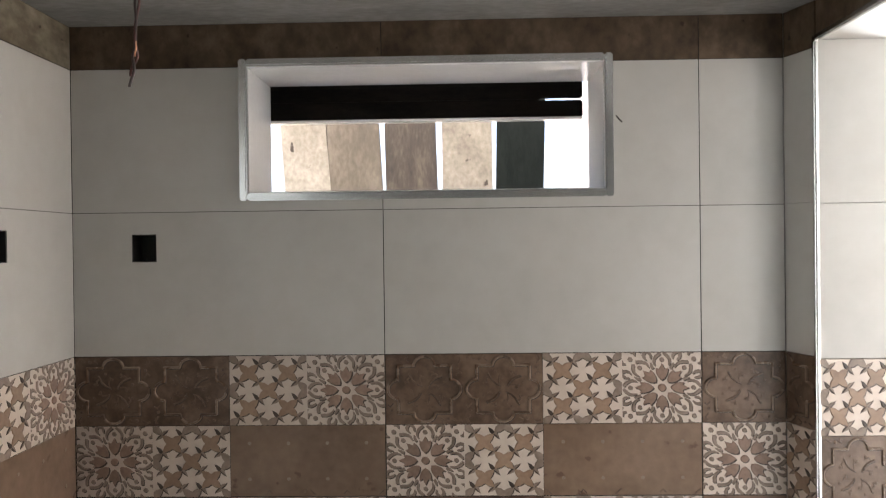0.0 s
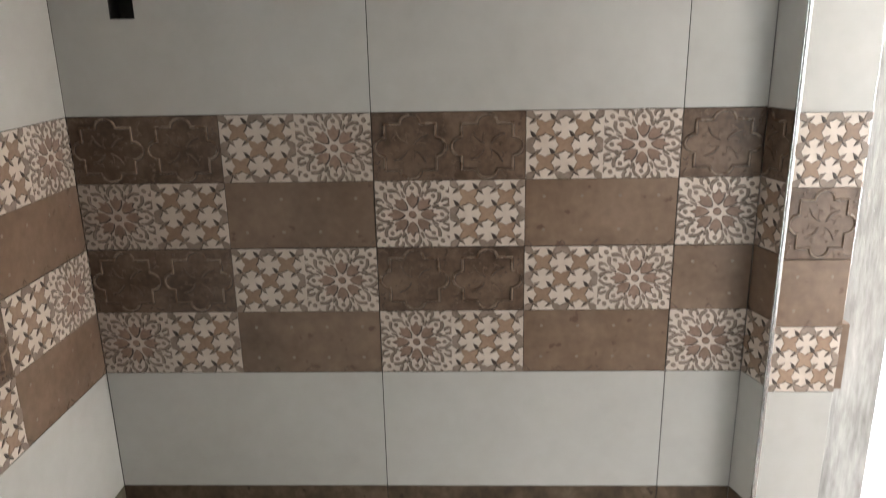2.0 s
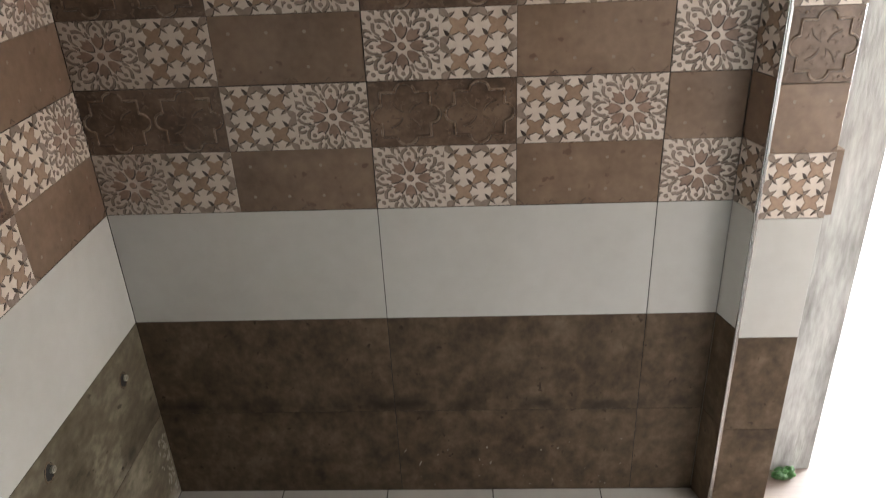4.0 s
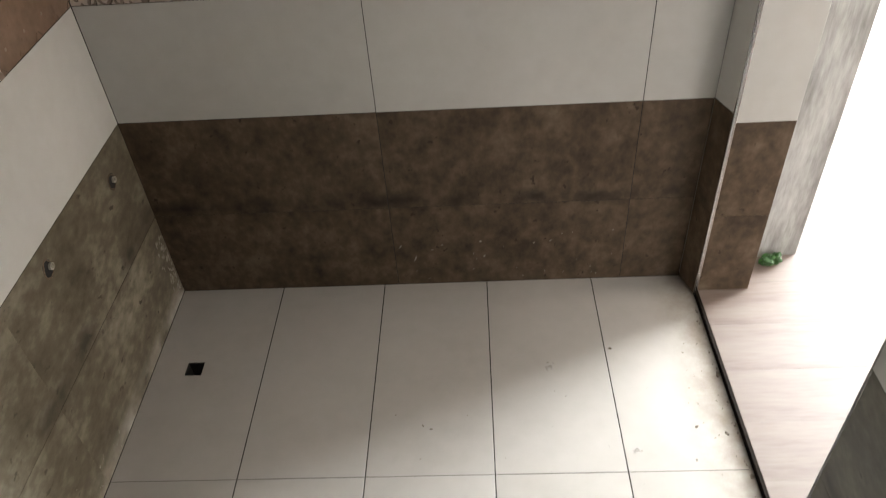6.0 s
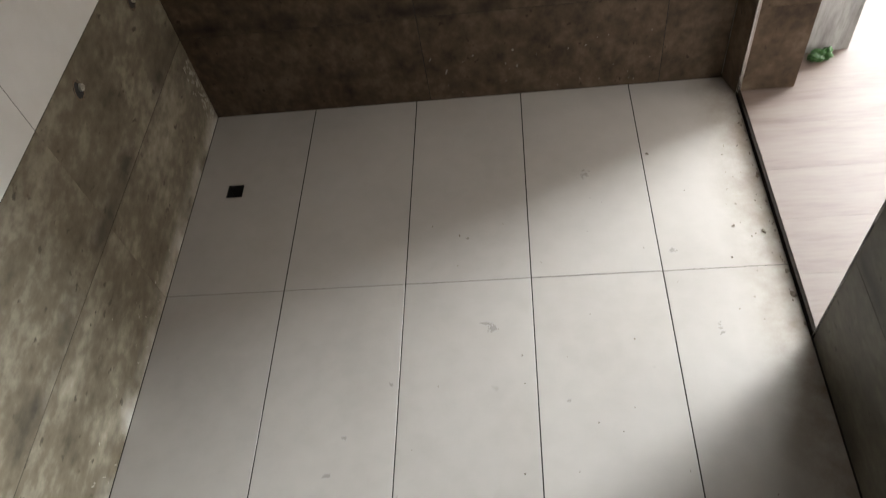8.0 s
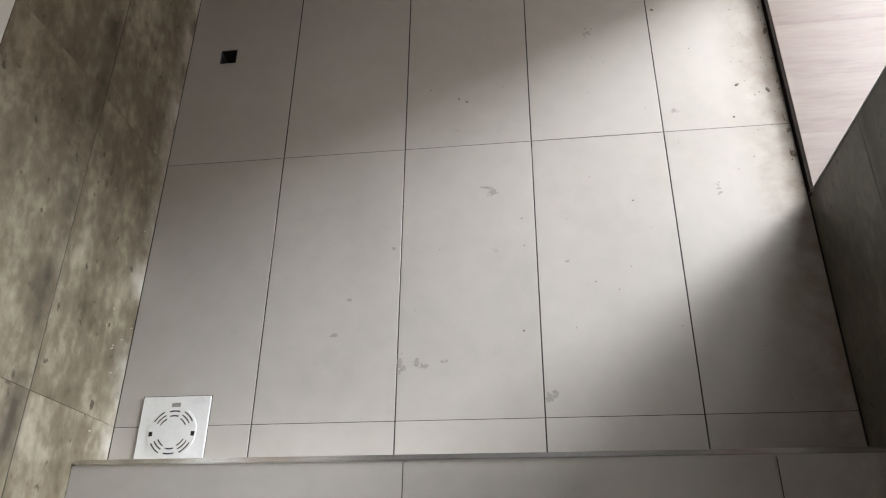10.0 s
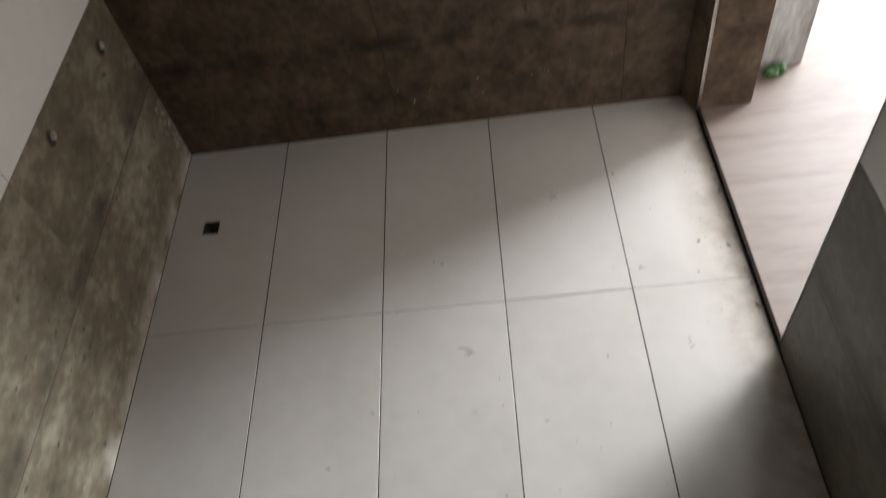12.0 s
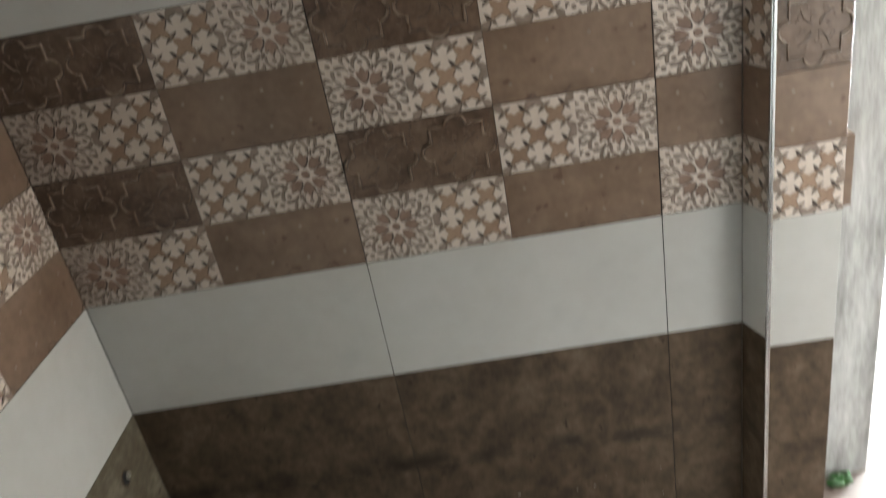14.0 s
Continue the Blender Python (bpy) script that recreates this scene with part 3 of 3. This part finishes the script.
thing("wall_over_door", box("wall_over_door", 1.70, 1.80, YB, 0.19, CEIL + 0.151, 2.7, M_LIME), "plain white wall above the doorway", "wall", kind="structure")
thing("ceiling_next_room", box("ceiling_next_room", 1.70, 5.8, YB - 0.2, 4.2, 2.7, 2.85, M_LIME), "plain white ceiling", "ceiling", kind="structure")
thing("ground", box("ground", -60, 60, -60, 90, -0.5, -0.3, M_EARTH), "pale dry ground outside", "ground", kind="structure")


# ---- small shapes ----
def tube(name, pts, r, m, k=8, smooth=True):
    """A round rod along the points."""
    vs, fs = [], []
    for i, p in enumerate(pts):
        a, b = Vector(pts[max(i - 1, 0)]), Vector(pts[min(i + 1, len(pts) - 1)])
        d = (b - a).normalized()
        s = d.orthogonal().normalized() if i == 0 else (s - d * s.dot(d)).normalized()
        t = d.cross(s)
        vs += [tuple(Vector(p) + (s * math.cos(2 * math.pi * j / k) + t * math.sin(2 * math.pi * j / k)) * r) for j in range(k)]
        if i:
            b0 = (i - 1) * k
            fs += [(b0 + j, b0 + (j + 1) % k, b0 + k + (j + 1) % k, b0 + k + j) for j in range(k)]
    fs += [tuple(range(k))[::-1], tuple(range(len(vs) - k, len(vs)))]
    return mesh_of(name, vs, fs, m, smooth=smooth)


def flecks(name, fr, spots, m, label, category, thick=0.0006, flat=True):
    """Many ragged little patches on the face fr: (u, v, half length, half width, turn)."""
    vs, fs = [], []
    for u, v, a, b, ang in spots:
        k = 9
        base = len(vs)
        ca, sa = math.cos(ang), math.sin(ang)
        ring = []
        for j in range(k):
            f = random.uniform(0.6, 1.25)
            x, y = a * f * math.cos(2 * math.pi * j / k), b * f * math.sin(2 * math.pi * j / k)
            ring.append((u + x * ca - y * sa, v + x * sa + y * ca))
        cx, cy = sum(p[0] for p in ring) / k, sum(p[1] for p in ring) / k
        h = thick if flat else min(a, b) * 0.5
        vs += [(x, y, 0.0002) for x, y in ring] + [(cx + (x - cx) * 0.7, cy + (y - cy) * 0.7, h * random.uniform(0.7, 1.1)) for x, y in ring]
        fs += [(base + j, base + (j + 1) % k, base + k + (j + 1) % k, base + k + j) for j in range(k)] + [tuple(range(base + k, base + 2 * k))]
    return thing(name, mesh_of(name, vs, fs, m), label, category, kind="stuff", m=fr @ Matrix.Translation((0, 0, 0.0003)))


# ---- trims ----
def rod_trim(name, x0, x1, y0, y1, z0, z1, label):
    return thing(name, box(name, x0, x1, y0, y1, z0, z1, M_METAL, 0.003), label, "trim", kind="structure")


rod_trim("trim_door_far", XT - 0.003, XT + 0.006, YT - 0.004, YT + 0.008, 0.0, HEAD, "bright aluminium edge strip on the door jamb")
rod_trim("trim_door_head", XT - 0.003, XT + 0.009, YN - 0.006, YT + 0.008, HEAD - 0.003, HEAD + 0.009, "bright aluminium edge strip under the door head")
rod_trim("trim_door_near", XT - 0.001, XT + 0.007, YN - 0.004, YN + 0.003, 0.0, HEAD, "aluminium edge strip on the door jamb")
rod_trim("trim_step", 0.002, XT - 0.002, KY - 0.010, KY + 0.002, KZ - 0.010, KZ + 0.002, "polished metal nosing along the step")

# ---- window ----
win = tagged(new("window_1"), "unglazed high window opening with aluminium edging", "window", kind="structure")
o, tw = WIN, 0.013
for nm, a in (("sill", (o[0], o[1], o[2], o[2] + 0.005)), ("lining", (o[0], o[1], o[3] - 0.005, o[3])),
              ("lining", (o[0], o[0] + 0.005, o[2] + 0.006, o[3] - 0.006)), ("lining", (o[1] - 0.005, o[1], o[2] + 0.006, o[3] - 0.006))):
    part(nm, box(nm, a[0], a[1], 0.004, 0.186, a[2], a[3], M_REVEAL), win, "pale smooth window lining")
for a in ((o[0] + 0.0032, o[1] - 0.0032, o[3] - 0.003, o[3] + tw - 0.001), (o[0] + 0.0032, o[1] - 0.0032, o[2] - tw, o[2] + 0.003),
          (o[0] - tw, o[0] + 0.003, o[2] - tw, o[3] + tw - 0.001), (o[1] - 0.003, o[1] + tw, o[2] - tw, o[3] + tw - 0.001)):
    part("frame_strip", box("frame_strip", a[0], a[1], -0.007, 0.006, a[2], a[3], M_SATIN, 0.003), win, "rounded bright aluminium edge strip")


def plank(x0, x1, y, z0, z1, m, label, lean=0.0, t=0.022, group="planks outside the window"):
    """A sawn plank, slightly warped, with worn edges; x0 and x1 hold at the window's height."""
    bm = bmesh.new()
    bmesh.ops.create_grid(bm, x_segments=4, y_segments=24, size=0.5)
    bmesh.ops.solidify(bm, geom=bm.faces[:], thickness=1)
    for v in bm.verts:
        zz = (v.co.y + 0.5) * (z1 - z0)
        wob = 0.004 * noise.noise(Vector((v.co.x, zz * 3, x0 * 9)))
        v.co = Vector((v.co.x * (x1 - x0) + wob, (0 if v.co.z > -0.5 else t) + 0.006 * noise.noise(Vector((x0 * 5, zz * 2, 1))), zz))
    bmesh.ops.recalc_face_normals(bm, faces=bm.faces[:])
    return thing("plank", bm_mesh("plank", bm, m), label, "plank", group, m=pose((x0 + x1) / 2 - (1.86 - z0) * math.tan(radians(lean)), y, z0, 0, lean, 0))


plank(0.300, 0.428, 0.60, -0.3, 2.6, M_PLANK_L, "pale weathered plank with dark knots, standing outside", -3.6)
plank(0.430, 0.580, 0.60, -0.3, 2.6, M_PLANK_M, "mid-brown weathered plank standing outside", -2.6)
plank(0.590, 0.737, 0.60, -0.3, 2.6, M_PLANK_D, "dark brown weathered plank standing outside", -1.2)
plank(0.750, 0.892, 0.60, -0.3, 2.6, M_PLANK_L, "pale spotted plank standing outside", -0.3)
plank(0.901, 1.038, 0.60, -0.3, 2.6, M_PLANK_G, "green-black plank standing outside", 1.4)
beam = tagged(new("shutter_beam"), "black-stained timber across the window's upper half", "timber")
part("board", box("board", 0.355, 1.082, 0.192, 0.214, 1.979, 2.017, M_BEAM, 0.003), beam)
part("board", box("board", 0.355, 0.985, 0.192, 0.214, 2.017, 2.072, M_BEAM, 0.003), beam)
# Pale strip added to paint the light on the beam's lower edge.
part("batten", box("batten", 0.357, 1.080, 0.186, 0.212, 1.9725, 1.9785, M_REVEAL, 0.001), beam, "pale thin strip painted as the lit lower edge")
part("board", box("board", 0.980, 1.082, 0.194, 0.212, 2.0235, 2.072, M_BEAM, 0.003), beam)

# bent nail beside the window
thing("bent_nail", tube("bent_nail", [(1.118, 0.004, 1.948), (1.117, -0.008, 1.944), (1.121, -0.012, 1.937), (1.127, -0.010, 1.932)], 0.0016, M_WIRE_D),
      "small bent dark nail in the tiled wall", "nail")

# ---- switch boxes ----
def switch_box(fr, o, label):
    w, h, d, t = o[1] - o[0], o[3] - o[2], 0.045, 0.0015
    e = tagged(new("switch_box"), label, "switch box", "empty switch boxes")
    e.matrix_basis = fr @ Matrix.Translation((o[0], o[2], 0))
    part("back", box("back", 0, w, 0, h, -d - t, -d, M_BOX), e)
    for a in ((0, t, 0, h), (w - t, w, 0, h), (t, w - t, 0, t), (t, w - t, h - t, h)):
        part("side", box("side", a[0], a[1], a[2], a[3], -d, -0.002, M_BOX), e)
    part("screw_lug", box("screw_lug", w * 0.44, w * 0.56, t, t + 0.006, -0.012, -0.006, M_BOX, 0.001), e)
    return e


switch_box(back_fr, BOX1, "empty black switch box sunk in the tiled wall")
switch_box(left_fr, BOX2, "empty black switch box sunk in the tiled side wall")

# ---- hanging wire ----
wire = tagged(new("hanging_wire"), "twisted dark red cable ends hanging from the ceiling", "wire")
path = [Vector((0.291, -0.35, 2.15)), Vector((0.293, -0.35, 2.08)), Vector((0.290, -0.352, 2.03)), Vector((0.289, -0.35, 1.995)), Vector((0.284, -0.352, 1.965)), Vector((0.280, -0.35, 1.945))]
for ph, m, cut in ((0, M_WIRE_D, 0), (math.pi, M_WIRE_R, 1)):
    pts = []
    for i in range((len(path) - 1) * 6 + 1 - cut * 5):
        a, f = divmod(i, 6)
        p = path[a].lerp(path[min(a + 1, len(path) - 1)], f / 6)
        pts.append(p + Vector((math.cos(i * 0.55 + ph), math.sin(i * 0.55 + ph), 0)) * (0.0022 + 0.0016 * math.sin(i * 0.4)))
    part("strand", tube("strand", pts, 0.0023, m), wire)
part("bare_end", tube("bare_end", [(0.2925, -0.355, 2.016), (0.2935, -0.357, 2.005), (0.2905, -0.356, 1.992)], 0.0014, M_COPPER), wire, "bare shiny copper end")

# ---- pipe stubs ----
def pipe_stub(y, z, lift):
    e = tagged(new("pipe_stub"), "capped water pipe stub in a rough hole in the brown tiles", "pipe", "water pipe stubs")
    e.matrix_basis = left_fr @ Matrix.Translation((y, z, 0))
    k, vs, fs = 18, [], []
    for j in range(k):
        a = 2 * math.pi * j / k
        f = random.uniform(0.85, 1.2)
        for r, h in ((0.0135 * f, 0.0005), (0.0150 * f, 0.0012), (0.0175 * f, 0.0003)):
            vs.append((r * math.cos(a), 1.25 * r * math.sin(a), h))
    for j in range(k):
        p, q = 3 * j, 3 * ((j + 1) % k)
        fs += [(p, p + 1, q + 1, q), (p + 1, p + 2, q + 2, q + 1)]
    part("broken_edge", mesh_of("broken_edge", vs, fs, M_BROWN), e)
    # Flat dark disc on the tile, coloured for the hole's shaded depth.
    part("hole", mesh_of("hole", [(0.019 * math.cos(2 * math.pi * j / 16), 0.022 * math.sin(2 * math.pi * j / 16), 0.0004) for j in range(16)], [tuple(range(16))], M_BOX), e)
    part("pipe", tube("pipe", [(0.009, 0.0, -0.01), (0.009, 0.0, lift)], 0.0078, M_PIPE, 16, False), e)
    part("plug", tube("plug", [(0.010, 0.0, lift), (0.010, 0.0, lift + 0.0015)], 0.0055, M_MORTAR, 12, False), e, "pale plug")


pipe_stub(-0.127, 0.495, 0.005)
pipe_stub(-0.471, 0.526, 0.006)

# ---- floor outlet and drain ----
outlet = tagged(new("floor_outlet"), "open square outlet hole in the pale floor tiles", "floor outlet")
hw, hh = HOLE[1] - HOLE[0], HOLE[3] - HOLE[2]
outlet.matrix_basis = floor_fr @ Matrix.Translation((HOLE[0], HOLE[2], 0))
part("bottom", box("bottom", 0, hw, 0, hh, -0.075, -0.07, M_BOX), outlet)
for a in ((0, 0.0015, 0, hh), (hw - 0.0015, hw, 0, hh), (0.0015, hw - 0.0015, 0, 0.0015), (0.0015, hw - 0.0015, hh - 0.0015, hh)):
    part("side", box("side", a[0], a[1], a[2], a[3], -0.07, -0.003, M_BOX), outlet)

drain = tagged(new("floor_drain"), "white plastic square floor drain cover with curved slots", "floor drain")
dw = DRAIN[1] - DRAIN[0]
drain.matrix_basis = floor_fr @ Matrix.Translation(((DRAIN[0] + DRAIN[1]) / 2, (DRAIN[2] + DRAIN[3]) / 2, 0))
part("surround", box("surround", -dw / 2 - 0.0012, dw / 2 + 0.0012, -dw / 2 - 0.0012, dw / 2 + 0.0012, -0.004, 0.0012, M_GROUT), drain, "dark joint round the cover")
part("plate", box("plate", -dw / 2, dw / 2, -dw / 2, dw / 2, -0.004, 0.003, M_PVC, 0.0012), drain)
part("grille", tube("grille", [(0, 0, 0.002), (0, 0, 0.0042)], 0.053, M_PVC, 40, False), drain)


def slot(r, a0, a1, w, z=0.0042):
    poly = stroke([(x, y) for x, y in arc(0, 0, r, a0, a1, 8)], w)
    k = len(poly)
    # A dark strip laid on the grille paints the shade inside each opening.
    part("slot", mesh_of("slot", [(x, y, z - 0.001) for x, y in poly] + [(x, y, z + 0.00025) for x, y in poly],
                         [tuple(range(k, 2 * k))[::-1]] + [(i, (i + 1) % k, k + (i + 1) % k, k + i) for i in range(k)], M_BOX), drain, "dark curved strip painted for a slot's shaded depth")


for q in (45, 135, 225, 315):
    for r, s in ((0.031, 17), (0.039, 18), (0.047, 17)):
        slot(r, q - s, q + s, 0.0024)
for r in (0.034, 0.044):
    slot(r, 255, 285, 0.0028), slot(r, 75, 105, 0.0028)
slot(0.046, 178, 190, 0.008), slot(0.046, -10, 2, 0.008)
part("lift_notch", box("lift_notch", -0.010, 0.010, 0.050, 0.062, 0.002, 0.0034, M_SMEAR, 0.001), drain, "grey worn lifting notch")

# ---- threshold and next room's planks ----
thing("threshold", box("threshold", XT + 0.001, 1.4868, YN - 0.004, YT + 0.02, -0.02, 0.0146, M_BLACK), "dirty black edge of the higher plank floor", "threshold", kind="structure")
floor_next = bpy.data.objects["floor_next_room"]
pm = {}
pw, z0 = 0.155, 0.015
for r in range(43):
    y0 = YB + 0.01 + r * pw
    x = 1.487
    first = 0.25 + (r * 0.37) % 0.9
    i = 0
    while x < 5.5:
        ln = min(first if i == 0 else 1.2, 5.59 - x)
        if y0 + pw > YT - 0.01 and x < 1.80:
            if y0 > 0.10:
                x, ln, i = 1.80, 1.2, 1
        key = round(ln, 3)
        if key not in pm:
            pm[key] = box("plank", 0.0001, ln - 0.0001, 0.0001, pw - 0.0001, -0.024, 0, M_WOOD, 0.0002)
        part("plank", pm[key], floor_next, m=Matrix.Translation((x, y0, z0)))
        x += ln
        i += 1

# crumpled green scrap by the jamb
bm = bmesh.new()
bmesh.ops.create_icosphere(bm, subdivisions=4, radius=1)
for v in bm.verts:
    p = v.co.copy()
    f = 1 + 0.35 * noise.noise(p * 1.7) + 0.16 * noise.noise(p * 5 + Vector((3, 1, 0))) - 0.28 * math.exp(-((p.x - 0.15) / 0.16) ** 2)
    v.co = Vector((p.x * 0.034, p.y * 0.017, p.z * 0.019)) * f
thing("plastic_scrap", bm_mesh("plastic_scrap", bm, M_GREEN), "crumpled green plastic scrap lying by the raw jamb", "litter", m=pose(1.716, 0.022, z0 + 0.016, 0, 0, 12))

# ---- dried mortar, smears, grit ----
rnd = random.Random(5)
flecks("mortar_flecks", back_fr, [(0.66 + rnd.random() * 0.6, 0.02 + rnd.random() ** 1.6 * 0.2, rnd.uniform(0.001, 0.004), rnd.uniform(0.0008, 0.002), rnd.uniform(0.3, 1.9)) for _ in range(22)]
       + [(0.66, 0.145, 0.009, 0.0016, 1.0), (0.70, 0.10, 0.010, 0.0018, 1.2), (0.885, 0.155, 0.004, 0.003, 0), (0.895, 0.10, 0.006, 0.003, 1.3), (1.08, 0.15, 0.004, 0.003, 0)],
       M_MORTAR, "splashes of dried pale mortar on brown tiles", "mortar")
flecks("mortar_flecks", left_fr, [(-0.01 - abs(rnd.gauss(0, 0.022)), 0.03 + rnd.random() * 0.2, rnd.uniform(0.002, 0.012), rnd.uniform(0.001, 0.005), rnd.uniform(1.2, 1.9)) for _ in range(70)]
       + [(-0.45 - rnd.random() * 0.9, 0.01 + abs(rnd.gauss(0, 0.06)), rnd.uniform(0.001, 0.008), rnd.uniform(0.0006, 0.002), rnd.uniform(0.9, 2.2)) for _ in range(50)],
       M_MORTAR, "smears of dried pale mortar on brown tiles", "mortar")
SMEARS = ((0.806, -0.770, 0.010, 0.006, 30), (0.795, -0.757, 0.008, 0.003, 14), (0.607, -1.165, 0.003, 0.016, 26), (0.612, -1.178, 0.006, 0.007, 20), (0.642, -1.165, 0.002, 0.010, 16), (0.655, -1.172, 0.012, 0.004, 14),
          (0.70, -1.165, 0.006, 0.002, 9), (0.910, -1.247, 0.004, 0.009, 26), (0.922, -1.240, 0.005, 0.006, 18), (0.585, -0.90, 0.003, 0.002, 6), (0.965, -0.95, 0.002, 0.002, 5), (0.46, -1.10, 0.005, 0.003, 9),
          (0.49, -1.02, 0.004, 0.003, 6), (1.05, -0.33, 0.012, 0.010, 14), (1.23, -0.58, 0.008, 0.004, 12), (1.30, -0.80, 0.004, 0.012, 10))
flecks("smears", floor_fr, [(x + rnd.gauss(0, a * 0.6), y + rnd.gauss(0, b * 0.6), rnd.uniform(0.0015, 0.006), rnd.uniform(0.0008, 0.0032), rnd.uniform(-1, 1)) for x, y, a, b, k in SMEARS for _ in range(k)],
       M_SMEAR, "grey smears and scuffs on the pale floor tiles", "dirt", thick=0.0002)
flecks("grit", floor_fr, [(XT - 0.004 - abs(rnd.gauss(0, 0.05)), YN + 0.02 + rnd.random() * 0.6, rnd.uniform(0.001, 0.0036), rnd.uniform(0.0008, 0.0022), rnd.uniform(0, 3)) for _ in range(26)]
       + [(XT - 0.004 - abs(rnd.gauss(0, 0.006)), YN + 0.03 + rnd.random() * 0.66, rnd.uniform(0.002, 0.006), rnd.uniform(0.0012, 0.003), 1.57) for _ in range(22)]
       + [(0.55 + rnd.random() * 0.85, -1.3 + rnd.random() * 1.0, rnd.uniform(0.0008, 0.0025), rnd.uniform(0.0008, 0.002), 0) for _ in range(30)]
       + [(1.471, -0.365, 0.011, 0.006, 1.3), (1.470, -0.655, 0.008, 0.005, 1.0), (1.468, -0.715, 0.010, 0.006, 1.7), (1.215, -0.27, 0.005, 0.004, 0), (0.73, -0.50, 0.002, 0.004, 0), (0.75, -0.51, 0.004, 0.002, 0), (1.38, -0.52, 0.006, 0.004, 0.5), (1.445, -0.54, 0.004, 0.008, 0.6)],
       M_DIRT, "brown grit and crumbs by the doorway", "dirt", flat=False)

# ---- tiles ----
wh = (WIN[0] - 0.004, WIN[1] + 0.004, WIN[2] - 0.004, WIN[3] + 0.004)


def back_cells(k, i):
    if i < 2:
        return FULL
    return [["moulding"], ["flower"]] if k == 4 else [["dots"], ["flower"]]


tile_wall(wall_back, back_fr, [0, W, 2 * W, XR], [wh, BOX1], back_cells)
tile_wall(wall_left, left_fr, [YB + 0.001, -4 * W, -3 * W, -2 * W, -W, 0], [BOX2], lambda k, i: FULL if i else [["dots"], ["lattice"]], M_HAZE)
tile_wall(wall_near, near_fr, [0, W, 2 * W, 1.873], [], lambda k, i: FULL, M_OLIVE)

ret = Vector((XT - XR, YT, 0))
ret_fr = face_frame((XR, 0, 0), ret, (ret.y, -ret.x, 0))
rw = ret.length
for k in (0, 1, 2, 5, 6, 7):
    lay(pier, ret_fr, 0, rw, ROWS[k], ROWS[k + 1] if k != 7 else CEIL, row_material(k))
decor(pier, ret_fr, 0, ROWS[4], [["moulding"], ["lattice"]], rw * 2, UP, 0.5, 1.0)
decor(pier, ret_fr, 0, ROWS[3], [["dots"], ["lattice"]], rw * 2, LOW, 0.5, 1.0)

jamb_fr = face_frame((XT + 0.004, YT, 0), (1, 0, 0), (0, -1, 0))
jw = 0.141
JR = [0.016, 0.278, 0.557, 0.867, 1.165, 1.463, 1.760, HEAD]
for k in (0, 1, 2, 5, 6):
    lay(pier, jamb_fr, 0, jw, JR[k], JR[k + 1], row_material(k))
decor(pier, jamb_fr, 0, JR[4], [["lattice"], ["moulding"]], jw, [0.148, 0.150])
decor(pier, jamb_fr, 0, JR[3], [["dots"], ["lattice"]], jw, [0.148, 0.150])

part("tile_edge", box("tile_edge", 1.6225, 1.6395, YT + 0.003, 0.049, 0.872, 1.022, M_PLAIN, 0.001), pier, "narrow brown tile edge standing out of the render")

head_fr = face_frame((XT + 0.002, YT, 0), (0, -1, 0), (-1, 0, 0))
hl = YT - YN
lay(header, head_fr, 0, 0.3, HEAD + 0.008, CEIL, M_BROWN), lay(header, head_fr, 0.3, hl, HEAD + 0.008, CEIL, M_BROWN)
under_fr = face_frame((XT + 0.008, YT, HEAD), (0, -1, 0), (0, 0, -1))
lay(header, under_fr, 0, hl * 0.5, -0.31, 0, M_WHITE), lay(header, under_fr, hl * 0.5, hl, -0.31, 0, M_WHITE)

for i, (u0, u1) in enumerate(zip((0, 0.301, 0.601, 0.900, 1.201), (0.301, 0.601, 0.900, 1.201, XT))):
    for v0, v1 in ((-0.637, 0), (-1.286, -0.637), (KY - 0.011, -1.286)):
        lay(floor, floor_fr, u0, u1, v0, v1, M_FLOOR, [HOLE], gu=0.0028, gv=0.0012)
step_fr = face_frame((0, 0, KZ), (1, 0, 0), (0, 0, 1))
rise_fr = face_frame((XT, KY, 0), (-1, 0, 0), (0, 1, 0))
for u0, u1 in ((0, W), (W, 2 * W), (2 * W, XT)):
    for v0, v1 in ((KY - 0.312, KY - 0.008), (KY - 0.616, KY - 0.312), (KY - 0.92, KY - 0.616), (KY - 1.224, KY - 0.92)):
        lay(step_floor, step_fr, u0, u1, v0, v1, M_FLOOR)
    lay(step_floor, rise_fr, XT - u1, XT - u0, 0.001, KZ - 0.010, M_FLOOR)
